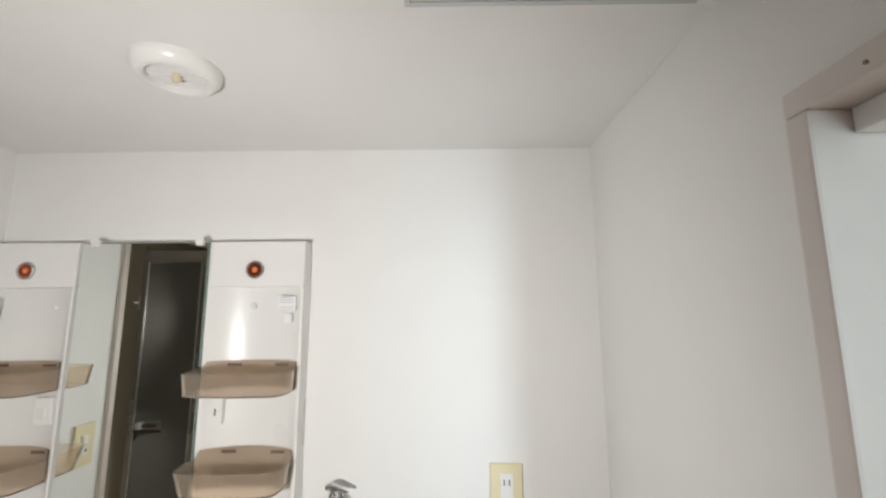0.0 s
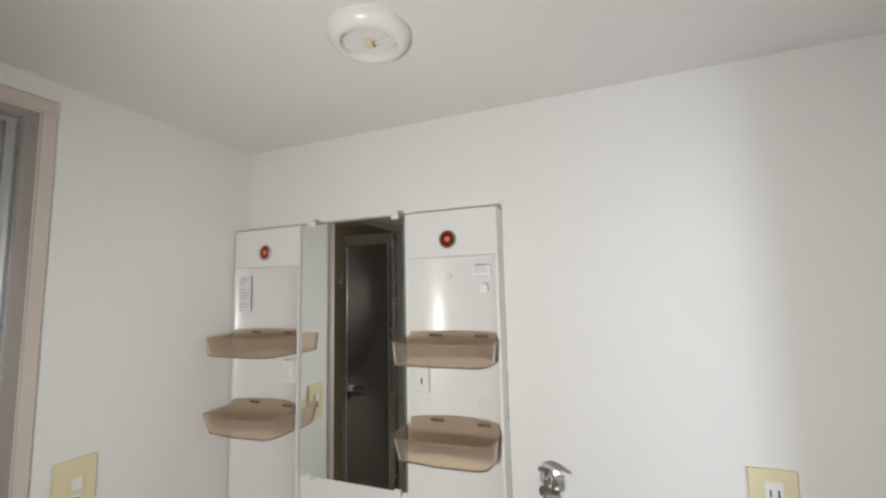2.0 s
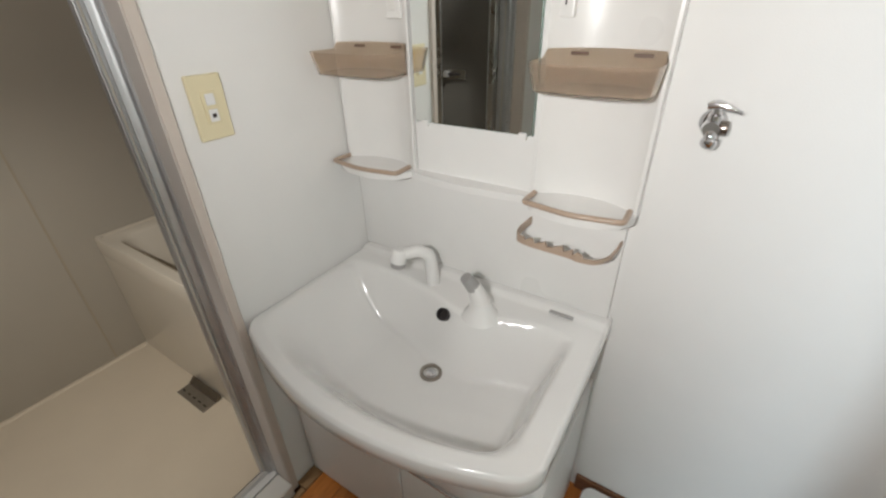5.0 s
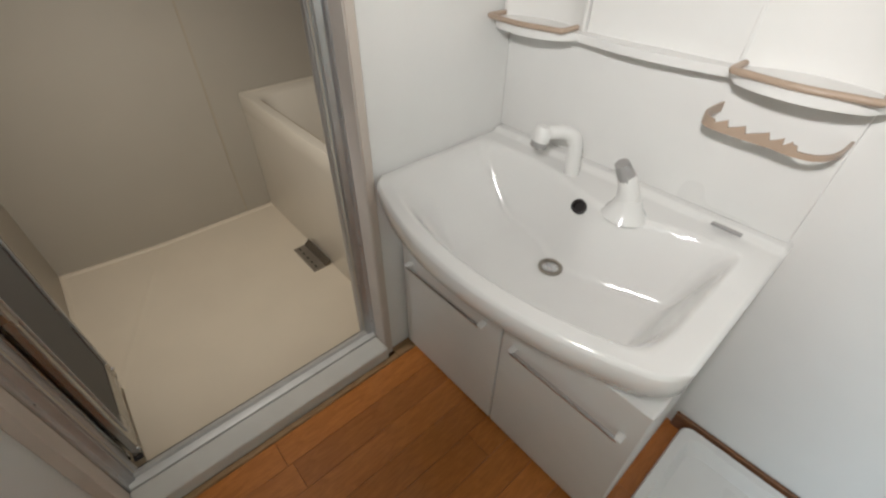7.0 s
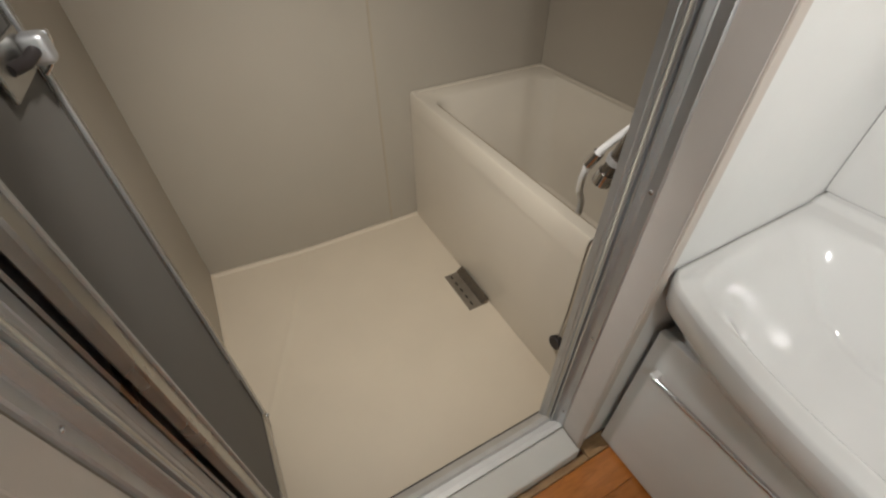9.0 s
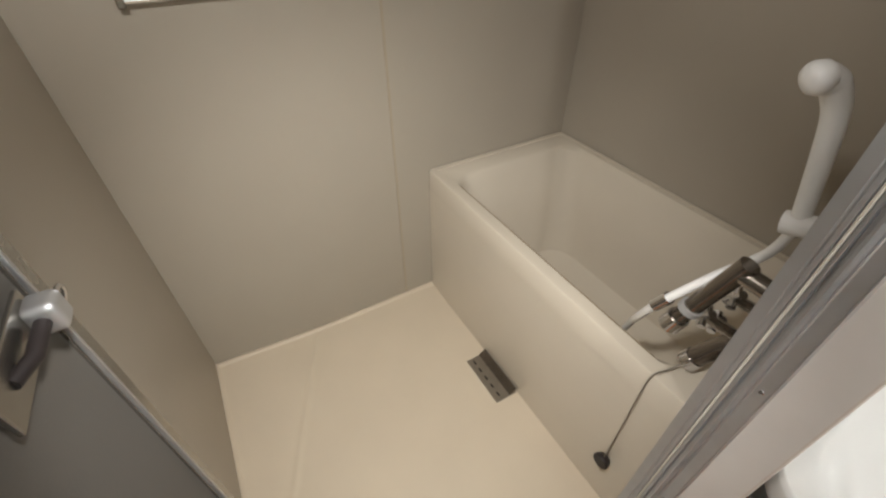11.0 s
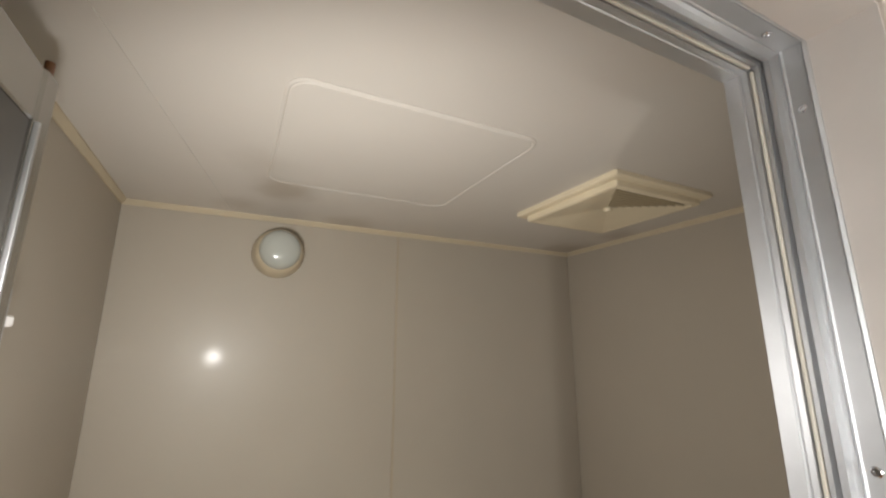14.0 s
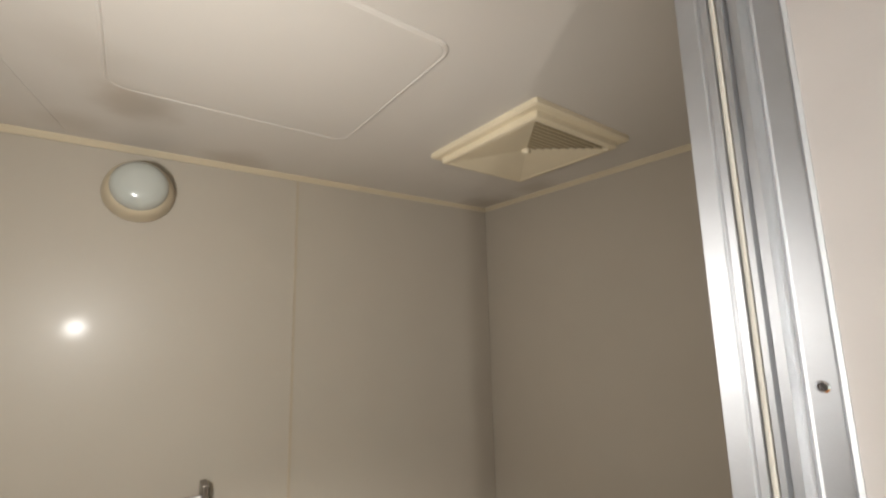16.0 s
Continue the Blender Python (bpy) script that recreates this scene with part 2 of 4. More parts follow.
def smooth_path(pts, n=8):
    P = [Vector(p) for p in pts]
    P = [P[0] * 2 - P[1]] + P + [P[-1] * 2 - P[-2]]
    out = []
    for i in range(1, len(P) - 2):
        for k in range(n):
            t = k / n
            a, b, c, d = P[i - 1:i + 3]
            out.append(0.5 * ((2 * b) + (c - a) * t + (2 * a - 5 * b + 4 * c - d) * t * t + (3 * b - a - 3 * c + d) * t ** 3))
    out.append(P[-2])
    return out


def tube(pts, radius, n=14, curved=True, bm=None):
    b = bmesh.new()
    P = smooth_path(pts) if curved else [Vector(p) for p in pts]
    rings, u = [], None
    for i, p in enumerate(P):
        d = (P[min(i + 1, len(P) - 1)] - P[max(i - 1, 0)]).normalized()
        u = d.orthogonal().normalized() if u is None else (u - d * u.dot(d)).normalized()
        w = d.cross(u)
        r = radius(i / (len(P) - 1)) if callable(radius) else radius
        rings.append([b.verts.new(p + (u * math.cos(t) + w * math.sin(t)) * r) for t in (2 * math.pi * k / n for k in range(n))])
    for p, q in zip(rings, rings[1:]):
        for k in range(n):
            b.faces.new((p[k], p[(k + 1) % n], q[(k + 1) % n], q[k]))
    b.faces.new(rings[0])
    b.faces.new(rings[-1])
    return join(bm, b)


def rounded(x0, x1, y0, y1, r, k=6):
    """Outline of a rectangle with round corners, always 4 * (k + 1) points."""
    out = []
    for cx, cy, a in ((x1 - r, y1 - r, 0), (x0 + r, y1 - r, 90), (x0 + r, y0 + r, 180), (x1 - r, y0 + r, 270)):
        for i in range(k + 1):
            t = radians(a + 90 * i / k)
            out.append((cx + r * math.cos(t), cy + r * math.sin(t)))
    return out


def loft(rings, caps=(True, True), bm=None):
    """rings: lists of points of one length, joined one to the next."""
    b = bmesh.new()
    R = [[b.verts.new(p) for p in ring] for ring in rings]
    n = len(R[0])
    for p, q in zip(R, R[1:]):
        for k in range(n):
            b.faces.new((p[k], p[(k + 1) % n], q[(k + 1) % n], q[k]))
    if caps[0]:
        b.faces.new(R[0])
    if caps[1]:
        b.faces.new(R[-1])
    return join(bm, b)


def prism(outline, axis, lo, hi, bm=None):
    """outline: (a, b) pairs in the plane across the axis ('x': y, z; 'y': x, z; 'z': x, y)."""
    def put(a, b, c):
        return {"x": (c, a, b), "y": (a, c, b), "z": (a, b, c)}[axis]
    return loft([[put(a, b, lo) for a, b in outline], [put(a, b, hi) for a, b in outline]], bm=bm)


def ring_z(outline, z):
    return [(x, y, z) for x, y in outline]


def scaled(outline, f, g=None):
    g = f if g is None else g
    cx, cy = sum(p[0] for p in outline) / len(outline), sum(p[1] for p in outline) / len(outline)
    return [(cx + (x - cx) * f, cy + (y - cy) * g) for x, y in outline]


# ---- the setting: washroom ----
H = 2.012          # washroom ceiling
XE = 1.489         # east wall
YS = -1.80         # south wall
DY0, DY1, DZ = -1.300, -0.488, 1.967   # hole for the bath door in the west wall
EY0, EY1, EZ = -1.42, -0.610, 1.818    # hole for the east door


def wall_with_hole(x0, x1, y0, y1, z1, h0, h1, hz):
    bm = box(x0, x1, y0, h0, 0, z1)
    box(x0, x1, h1, y1, 0, z1, bm=bm)
    box(x0, x1, h0, h1, hz, z1, bm=bm)
    return bm


solid("wall_north", box(-0.06, XE + 0.1, 0, 0.1, 0, H), M_WALL, "white textured wallpaper wall behind the washstand", "wall", "structure")
solid("wall_west", wall_with_hole(-0.045, 0, YS, 0, H, DY0, DY1, DZ), M_WALL, "white wallpaper wall round the bathroom doorway", "wall", "structure")
solid("wall_east", wall_with_hole(XE, XE + 0.1, YS, 0, H, EY0, EY1, EZ), M_WALL, "white wallpaper wall with a doorway to the hall", "wall", "structure")
solid("wall_south", box(-0.055, XE + 0.1, YS - 0.1, YS, 0, H), M_WALL, "plain white wallpaper wall", "wall", "structure")
solid("ceiling", box(-0.055, XE + 0.1, YS - 0.1, 0.1, H, H + 0.08), M_CEIL, "flat white papered washroom ceiling", "ceiling", "structure")
floor = solid("floor", box(-0.055, XE + 0.1, YS - 0.1, 0.1, -0.12, -0.008), M_SUB, "orange-brown wooden strip floor", "floor", "structure")
solid("baseboard", box(0.782, XE, -0.012, 0, 0, 0.062, 0.002, 1), M_BASE, "thin dark brown wooden skirting board", "baseboard", "structure")
solid("baseboard", box(XE - 0.012, XE, EY1 + 0.002, -0.012, 0, 0.062, 0.002, 1), M_BASE, "thin dark brown wooden skirting board", "baseboard", "structure")
solid("baseboard", box(0, 0.012, YS, DY0 - 0.002, 0, 0.062, 0.002, 1), M_BASE, "thin dark brown wooden skirting board", "baseboard", "structure")

# casing of the bath door: face boards and reveals
trim = thing("trim", (0, -0.92, 0), "beige painted wooden casing round the bathroom doorway", "door casing")
tagged(trim, kind="structure")
part("side_board", box(-0.045, 0.012, -0.511, -0.488, 0.0, 1.941, 0.0015, 1), M_TRIM, trim)
part("side_board", box(-0.045, 0.012, -1.300, -1.275, 0.0, 1.941, 0.0015, 1), M_TRIM, trim)
part("head_board", box(-0.045, 0.012, -1.300, -0.488, 1.941, 1.967, 0.0015, 1), M_TRIM, trim)
part("side_lining", box(-0.0459, 0.008, -0.5135, -0.511, 0.056, 1.9385), M_REVEAL, trim, "greyer paint inside the reveal")
part("head_lining", box(-0.0459, 0.008, -1.275, -0.511, 1.9385, 1.941), M_REVEAL, trim, "greyer paint inside the reveal")
solid("threshold", box(-0.045, 0.026, -1.275, -0.514, 0, 0.052, 0.006, 3), M_STEP, "white painted step below the bathroom doorway", "threshold", "structure")
solid("floor_edging", box(0.001, 0.0455, -0.486, -0.402, -0.006, 0.004, 0.001, 1), M_TAN, "tan wooden strip beside the cabinet foot", "edging", "structure")
solid("floor_edging", box(0.027, 0.046, -1.275, -0.489, -0.006, 0.007, 0.002, 1), M_TAN, "narrow tan wooden strip along the step", "edging", "structure")

# casing of the east door
etrim = thing("trim", (XE, -1.0, 0), "grey-beige painted casing round the hall doorway", "door casing")
tagged(etrim, kind="structure")
for y0, y1 in ((-0.638, -0.610), (-1.42, -1.39)):
    part("side_board", box(XE - 0.012, XE + 0.1, y0, y1, 0, 1.790, 0.004, 2), M_REVEAL, etrim)
part("head_board", box(XE - 0.012, XE + 0.1, -1.42, -0.610, 1.790, 1.818, 0.004, 2), M_REVEAL, etrim)
part("screw", lathe((XE - 0.0125, -0.70, 1.80), (-1, 0, 0), [(0.0022, 0), (0.002, 0.001), (0, 0.0012)], 10), M_DARKVENT, etrim, "small rusty screw head")
part("door_rail", box(XE + 0.031, XE + 0.075, -1.389, -0.639, 1.764, 1.7895, 0.002, 2), M_WHITE, etrim, "white door rail under the head")

# the hall beyond, lit by its window
solid("hall_floor", box(XE + 0.1, 3.1, -2.8, 0.3, -0.1, 0), M_PLANK, "brown wooden hall floor", "floor", "structure")
solid("hall_ceiling", box(XE + 0.1, 3.1, -2.8, 0.3, 2.25, 2.33), M_CEIL, "white hall ceiling", "ceiling", "structure")
solid("hall_wall_east", box(3.1, 3.2, -2.8, 0.3, 0, 2.25), M_FRAMEWOOD, "pale hall wall", "wall", "structure")
solid("hall_wall_north", box(XE + 0.1, 3.1, 0.3, 0.4, 0, 2.25), M_FRAMEWOOD, "pale hall wall", "wall", "structure")
solid("hall_wall_west", box(XE + 0.1, XE + 0.14, -2.8, YS, 0, 2.25), M_FRAMEWOOD, "pale hall wall", "wall", "structure")
bm = box(XE + 0.1, 1.66, -2.8, -2.7, 0, 2.25)
box(2.7, 3.1, -2.8, -2.7, 0, 2.25, bm=bm)
box(1.66, 2.7, -2.8, -2.7, 0, 0.8, bm=bm)
box(1.66, 2.7, -2.8, -2.7, 2.0, 2.25, bm=bm)
solid("hall_wall_south", bm, M_FRAMEWOOD, "pale hall wall with a bright window", "wall", "structure")
win = tagged(thing("window_1", (2.18, -2.75, 0.8), "aluminium window that lets daylight into the hall", "window"), kind="structure")
bm = box(1.66, 1.69, -2.78, -2.74, 0.8, 2.0)
box(2.67, 2.7, -2.78, -2.74, 0.8, 2.0, bm=bm)
box(1.69, 2.67, -2.78, -2.74, 0.8, 0.83, bm=bm)
box(1.69, 2.67, -2.78, -2.74, 1.97, 2.0, bm=bm)
part("window_frame", bm, M_ALU, win)

# ---- the setting: bath unit ----
BX0, BX1, BY0, BY1, BZ0, BZ1 = -1.229, -0.112, -1.318, 0.252, -0.047, 2.013
SEAM = -0.523
bw = solid("bath_wall_west", box(BX0 - 0.05, BX0 - 0.0025, BY0 - 0.05, BY1 + 0.05, BZ0 - 0.05, BZ1 + 0.05), M_BATHWALL, "glossy beige sheet panel wall with one joint", "wall", "structure")
part("panel", box(BX0 - 0.0025, BX0, BY0, SEAM - 0.0012, BZ0 + 0.01, BZ1, 0.0015, 2), M_BATHWALL, bw)
part("panel", box(BX0 - 0.0025, BX0, SEAM + 0.0012, BY1, BZ0 + 0.01, BZ1, 0.0015, 2), M_BATHWALL, bw)
bn = solid("bath_wall_north", box(BX0, BX1, BY1 + 0.0025, BY1 + 0.05, BZ0 - 0.05, BZ1 + 0.05), M_BATHWALL, "glossy beige sheet panel wall over the tub", "wall", "structure")
part("panel", box(BX0, -0.2612, BY1, BY1 + 0.0025, BZ0 + 0.01, BZ1, 0.0015, 2), M_BATHWALL, bn)
part("panel", box(-0.2588, BX1, BY1, BY1 + 0.0025, BZ0 + 0.01, BZ1, 0.0015, 2), M_BATHWALL, bn)
solid("bath_wall_south", box(BX0, BX1, BY0 - 0.05, BY0, BZ0 - 0.05, BZ1 + 0.05), M_BATHWALL, "glossy beige sheet panel wall", "wall", "structure")
bm = box(BX1, -0.08, BY0 - 0.05, -1.275, BZ0 - 0.05, BZ1 + 0.05)
box(BX1, -0.08, -0.512, BY1 + 0.05, BZ0 - 0.05, BZ1 + 0.05, bm=bm)
box(BX1, -0.08, -1.275, -0.512, 1.943, BZ1 + 0.05, bm=bm)
solid("bath_wall_east", bm, M_BATHWALL, "glossy beige sheet panel wall with the doorway", "wall", "structure")
solid("bath_ceiling", box(BX0 - 0.05, -0.046, BY0 - 0.05, BY1 + 0.05, BZ1, BZ1 + 0.05), M_BATHCEIL, "pale beige sheet bathroom ceiling", "ceiling", "structure")
solid("ceiling_joint", prism([(-1.2, -1.058), (-1.2, -1.0535), (-0.15, -1.2455), (-0.15, -1.250)], "z", BZ1 - 0.0018, BZ1), M_BATHCEIL, "thin joint strip across the bathroom ceiling", "trim", "structure")
cove = [(0, 0), (0.012, 0), (0.012, -0.004), (0.004, -0.015), (0, -0.015)]
part("joint_strip", box(BX0, BX0 + 0.002, SEAM - 0.004, SEAM + 0.004, BZ0 + 0.012, BZ1 - 0.015), M_JOINT, bw)
part("joint_strip", box(-0.264, -0.256, BY1 - 0.002, BY1, BZ0 + 0.012, BZ1 - 0.015), M_JOINT, bn)
solid("cove_trim", prism([(BX0 + a, BZ1 + b) for a, b in cove], "y", BY0, BY1), M_COVE, "beige plastic strip between wall and ceiling", "trim", "structure")
solid("cove_trim", prism([(BY1 - a, BZ1 + b) for a, b in cove], "x", BX0 + 0.012, BX1), M_COVE, "beige plastic strip between wall and ceiling", "trim", "structure")
solid("cove_trim", prism([(BY0 + a, BZ1 + b) for a, b in cove], "x", BX0 + 0.012, BX1), M_COVE, "beige plastic strip between wall and ceiling", "trim", "structure")


def bath_floor():
    b = bmesh.new()
    nx, ny = 150, 150
    g = [[None] * (ny + 1) for _ in range(nx + 1)]
    for i in range(nx + 1):
        for j in range(ny + 1):
            x, y = BX0 + (BX1 - BX0) * i / nx, BY0 + (-0.36 - BY0) * j / ny
            # a fold runs across the pan; it rises beyond it, and turns up at the walls
            d = -((x + 1.0) * 0.397 + (y + 1.033) * 0.917)
            z = BZ0 + max(0, d) * 0.07 + 0.0028 * math.exp(-(d / 0.008) ** 2)
            e = min(x - BX0, y - BY0)
            z += 0.012 * max(0, 1 - e / 0.016) ** 2
            g[i][j] = b.verts.new((x, y, z))
    for i in range(nx):
        for j in range(ny):
            b.faces.new((g[i][j], g[i + 1][j], g[i + 1][j + 1], g[i][j + 1]))
    r = bmesh.ops.extrude_face_region(b, geom=b.faces[:])
    for v in r["geom"]:
        if isinstance(v, bmesh.types.BMVert):
            v.co.z = BZ0 - 0.04
    return b


ob = solid("bath_floor", bath_floor(), M_BATHFLOOR, "cream resin washing floor falling to a drain", "floor", "structure")
for p in ob.data.polygons:
    p.use_smooth = True


# aluminium frame of the bath door
frame_t = thing("door_1", (-0.09, -0.92, 0), "silver aluminium frame of a folding bathroom door", "door frame")
tagged(frame_t, kind="structure")
PROF = [(-0.046, 0.0), (-0.046, 0.004), (-0.0485, 0.0065), (-0.0505, 0.0045), (-0.0665, 0.0045), (-0.068, 0.006), (-0.070, 0.005), (-0.072, 0.010), (-0.074, 0.018), (-0.078, 0.018), (-0.079, 0.012), (-0.082, 0.012),
        (-0.083, 0.021), (-0.087, 0.021), (-0.088, 0.016), (-0.092, 0.016), (-0.093, 0.024), (-0.098, 0.0245), (-0.099, 0.0235), (-0.1005, 0.0235), (-0.1015, 0.025), (-0.116, 0.026), (-0.116, 0.0)]
part("jamb", prism([(x, -0.5115 - d) for x, d in PROF], "z", 0.01, 1.943), M_ALU, frame_t)
part("jamb", prism([(x, -1.2745 + d) for x, d in PROF], "z", 0.01, 1.943), M_ALU, frame_t)
part("head", prism([(x, 1.943 - d * 0.7) for x, d in PROF], "y", -1.274, -0.512), M_ALU, frame_t)
part("sill", prism([(-0.046, 0.0), (-0.046, 0.056), (-0.06, 0.058), (-0.064, 0.045), (-0.078, 0.045), (-0.082, 0.054), (-0.095, 0.05), (-0.12, 0.02), (-0.12, -0.05), (-0.046, -0.05)],
                   "y", -1.2745, -0.5115), M_SILL, frame_t)
part("sill_seal", box(-0.1245, -0.1195, -1.2745, -0.5115, 0.004, 0.0195, 0.001, 1), M_BLACK, frame_t, "dark rubber seal along the sill")
part("gasket", box(-0.0918, -0.0882, -0.534, -0.527, 0.05, 1.925, 0.001, 1), M_GASKET, frame_t, "ivory sealing strip")
part("gasket", box(-0.0918, -0.0882, -1.259, -1.252, 0.05, 1.925, 0.001, 1), M_GASKET, frame_t, "ivory sealing strip")
part("gasket", box(-0.0918, -0.0882, -1.25, -0.536, 1.926, 1.932, 0.001, 1), M_GASKET, frame_t, "ivory sealing strip")


def screw(at, axis, parent):
    s = part("screw", lathe(at, axis, [(0.0045, 0), (0.0043, 0.001), (0.003, 0.002), (0.0017, 0.002), (0.0014, 0.001), (0, 0.001)], 16), M_CHROME, parent, smooth=True)
    return s


for z in (0.12, 0.45, 0.83, 1.53, 1.868):
    screw((-0.059, -0.5155, z), (0, -1, 0), frame_t)
    screw((-0.059, -1.2705, z), (0, 1, 0), frame_t)
for y in (-0.56, -0.90, -1.22):
    screw((-0.059, y, 1.9395), (0, 0, -1), frame_t)

# folding leaf, pushed open against the south side
leaf = thing("folding_door", (-0.28, -1.24, 0.06), "folded-open bathroom door with grey frosted panels and aluminium stiles", "door")


def leaf_panel(y0, y1, x0, x1):
    z0, z1, w = 0.062, 1.925, 0.034
    ym = (y0 + y1) / 2
    part("panel", box(x0 + w - 0.004, x1 - w + 0.004, ym - 0.003, ym + 0.003, z0 + 0.05, z1 - 0.05), M_FROST, leaf, "grey pebbled frosted panel")
    for a, b, inner in ((x0, x0 + w, x0 + w - 0.005), (x1 - w, x1, x1 - w)):
        st = part("stile", prism([(a, y0 + 0.003), (a + 0.003, y0), (b - 0.003, y0), (b, y0 + 0.003), (b, y1 - 0.003), (b - 0.003, y1), (a + 0.003, y1), (a, y1 - 0.003)], "z", z0, z1), M_LEAFALU, leaf)
        part("glazing_bead", box(inner, inner + 0.005, y1 - 0.002, y1 + 0.0035, z0 + 0.075, z1 - 0.062, 0.0014, 2), M_ALU, st, "bright aluminium glazing bead")
    part("rail", box(x0 + w, x1 - w, y0 + 0.002, y1 - 0.002, z1 - 0.062, z1, 0.002, 1), M_LEAFALU, leaf)
    part("rail", box(x0 + w, x1 - w, y0 + 0.002, y1 - 0.002, z0, z0 + 0.075, 0.002, 1), M_LEAFALU, leaf)


leaf_panel(-1.240, -1.222, -0.464, -0.125)
leaf_panel(-1.266, -1.248, -0.464, -0.125)
for x in (-0.455, -0.128):
    part("corner_pin", lathe((x, -1.222, 0.085), (0, 1, 0), [(0.006, -0.002), (0.006, 0.003), (0.004, 0.005), (0, 0.005)], 14), M_CHROME, leaf, "bright pivot pin", True)
part("bottom_guide", box(-0.150, -0.118, -1.244, -1.2225, 0.05, 0.0615, 0.002, 1), M_BLACK, leaf, "black plastic bottom guide")
hd = part("door_handle", box(-0.408, -0.285, -1.222, -1.217, 1.034, 1.078, 0.002, 3), M_LEAFALU, leaf, "slim aluminium handle plate")
part("grip", tube([(-0.398, -1.206, 1.056), (-0.340, -1.208, 1.056), (-0.318, -1.219, 1.056)], 0.0065, 16, False), M_BLACK, hd, "dark rubber grip bar", True)
part("grip_end", box(-0.406, -0.378, -1.218, -1.192, 1.040, 1.072, 0.008, 4), M_ALU, hd, "rounded aluminium grip end", True)
part("wire_catch", tube([(-0.400, -1.194, 1.068), (-0.412, -1.194, 1.066), (-0.422, -1.198, 1.052), (-0.424, -1.208, 1.032), (-0.424, -1.220, 1.020)], 0.0024, 10), M_CHROME, hd, "bent chrome wire catch", True)
lt = part("latch", box(-0.474, -0.4645, -1.237, -1.225, 1.62, 1.69, 0.002, 1), M_ALU, leaf)
part("latch_pin", box(-0.497, -0.474, -1.235, -1.227, 1.650, 1.662, 0.002, 1), M_WHITE, lt)
part("pivot", lathe((-0.455, -1.231, 1.925), (0, 0, 1), [(0.005, 0), (0.005, 0.022), (0, 0.023)], 12), M_BASE, leaf, "brown top pivot")

# ---- things in the bath unit ----
tub = thing("bathtub", (-0.70, -0.1, BZ0), "cream moulded resin bathtub with a flat front panel", "bathtub")
TX0, TX1, TY0, TY1, TZ = BX0 + 0.002, BX1 - 0.003, -0.396, BY1 - 0.002, 0.552
K = 6
rim_o = rounded(TX0, TX1, TY0, TY1, 0.012, K)
rim_o2 = rounded(TX0 + 0.004, TX1 - 0.004, TY0 + 0.004, TY1 - 0.004, 0.012, K)
rim_m = rounded(TX0 + 0.02, TX1 - 0.02, TY0 + 0.016, TY1 - 0.012, 0.02, K)
lip = rounded(TX0 + 0.085, TX1 - 0.075, TY0 + 0.046, TY1 - 0.028, 0.07, K)
lip2 = rounded(TX0 + 0.10, TX1 - 0.09, TY0 + 0.054, TY1 - 0.04, 0.08, K)
mid_r = rounded(TX0 + 0.16, TX1 - 0.12, TY0 + 0.10, TY1 - 0.07, 0.09, K)
low = rounded(TX0 + 0.20, TX1 - 0.15, TY0 + 0.125, TY1 - 0.095, 0.10, K)
bot = rounded(TX0 + 0.26, TX1 - 0.20, TY0 + 0.18, TY1 - 0.15, 0.10, K)
part("tub_body", loft([ring_z(rim_o, 0.47), ring_z(rim_o, TZ - 0.008), ring_z(rim_o2, TZ), ring_z(rim_m, TZ), ring_z(rim_m, TZ - 0.004), ring_z(lip, TZ - 0.006),
                       ring_z(lip2, TZ - 0.02), ring_z(mid_r, 0.30), ring_z(low, 0.10), ring_z(bot, 0.06)], (False, True)), M_TUB, tub, "", True)
# thin dark brown strip just inside the near lip
part("grime_line", box(TX0 + 0.15, TX1 - 0.14, TY0 + 0.0475, TY0 + 0.0515, TZ - 0.0125, TZ - 0.0075), M_DARKVENT, tub, "thin brown line along the inner lip")
part("front_panel", box(TX0, TX1, TY0 + 0.004, TY0 + 0.02, BZ0, 0.47, 0.002, 1), M_TUB, tub, "plain front panel")
part("overflow", lathe((TX1 - 0.12, 0.0, 0.38), (-1, 0, 0), [(0.026, 0), (0.026, 0.004), (0.02, 0.006), (0, 0.006)], 20), M_CHROME, tub, "", True)

drain = thing("floor_drain", (-0.69, -0.43, BZ0), "square dull steel floor drain cover beside the bathtub", "drain")
part("cover", box(-0.786, -0.587, -0.481, -0.425, BZ0 - 0.001, BZ0 + 0.005, 0.0015, 1), M_STEEL, drain)
part("raised_edge", prism([(-0.425, BZ0 - 0.001), (-0.425, BZ0 + 0.006), (-0.402, BZ0 + 0.026), (-0.398, BZ0 + 0.026), (-0.398, BZ0 - 0.001)], "x", -0.786, -0.587), M_DARKCHROME, drain, "tilted darker flap")
for k in range(5):
    part("slot", box(-0.773 + k * 0.038, -0.755 + k * 0.038, -0.462, -0.456, BZ0 + 0.0045, BZ0 + 0.0065), M_BLACK, drain)

plug = thing("plug_on_chain", (-0.222, -0.41, 0.14), "black rubber plug hanging on a beaded chain over the tub front", "plug")
part("stopper", lathe((-0.222, -0.424, 0.163), (0, 1, 0), [(0.021, 0), (0.023, 0.004), (0.02, 0.016), (0.017, 0.022), (0, 0.022)], 24), M_BLACK, plug, "", True)
part("chain", tube([(-0.203, -0.325, 0.575), (-0.214, -0.360, 0.558), (-0.223, -0.396, 0.5535), (-0.225, -0.401, 0.49), (-0.224, -0.402, 0.30), (-0.222, -0.412, 0.172)], 0.0022, 8), M_STEEL, plug, "", True)

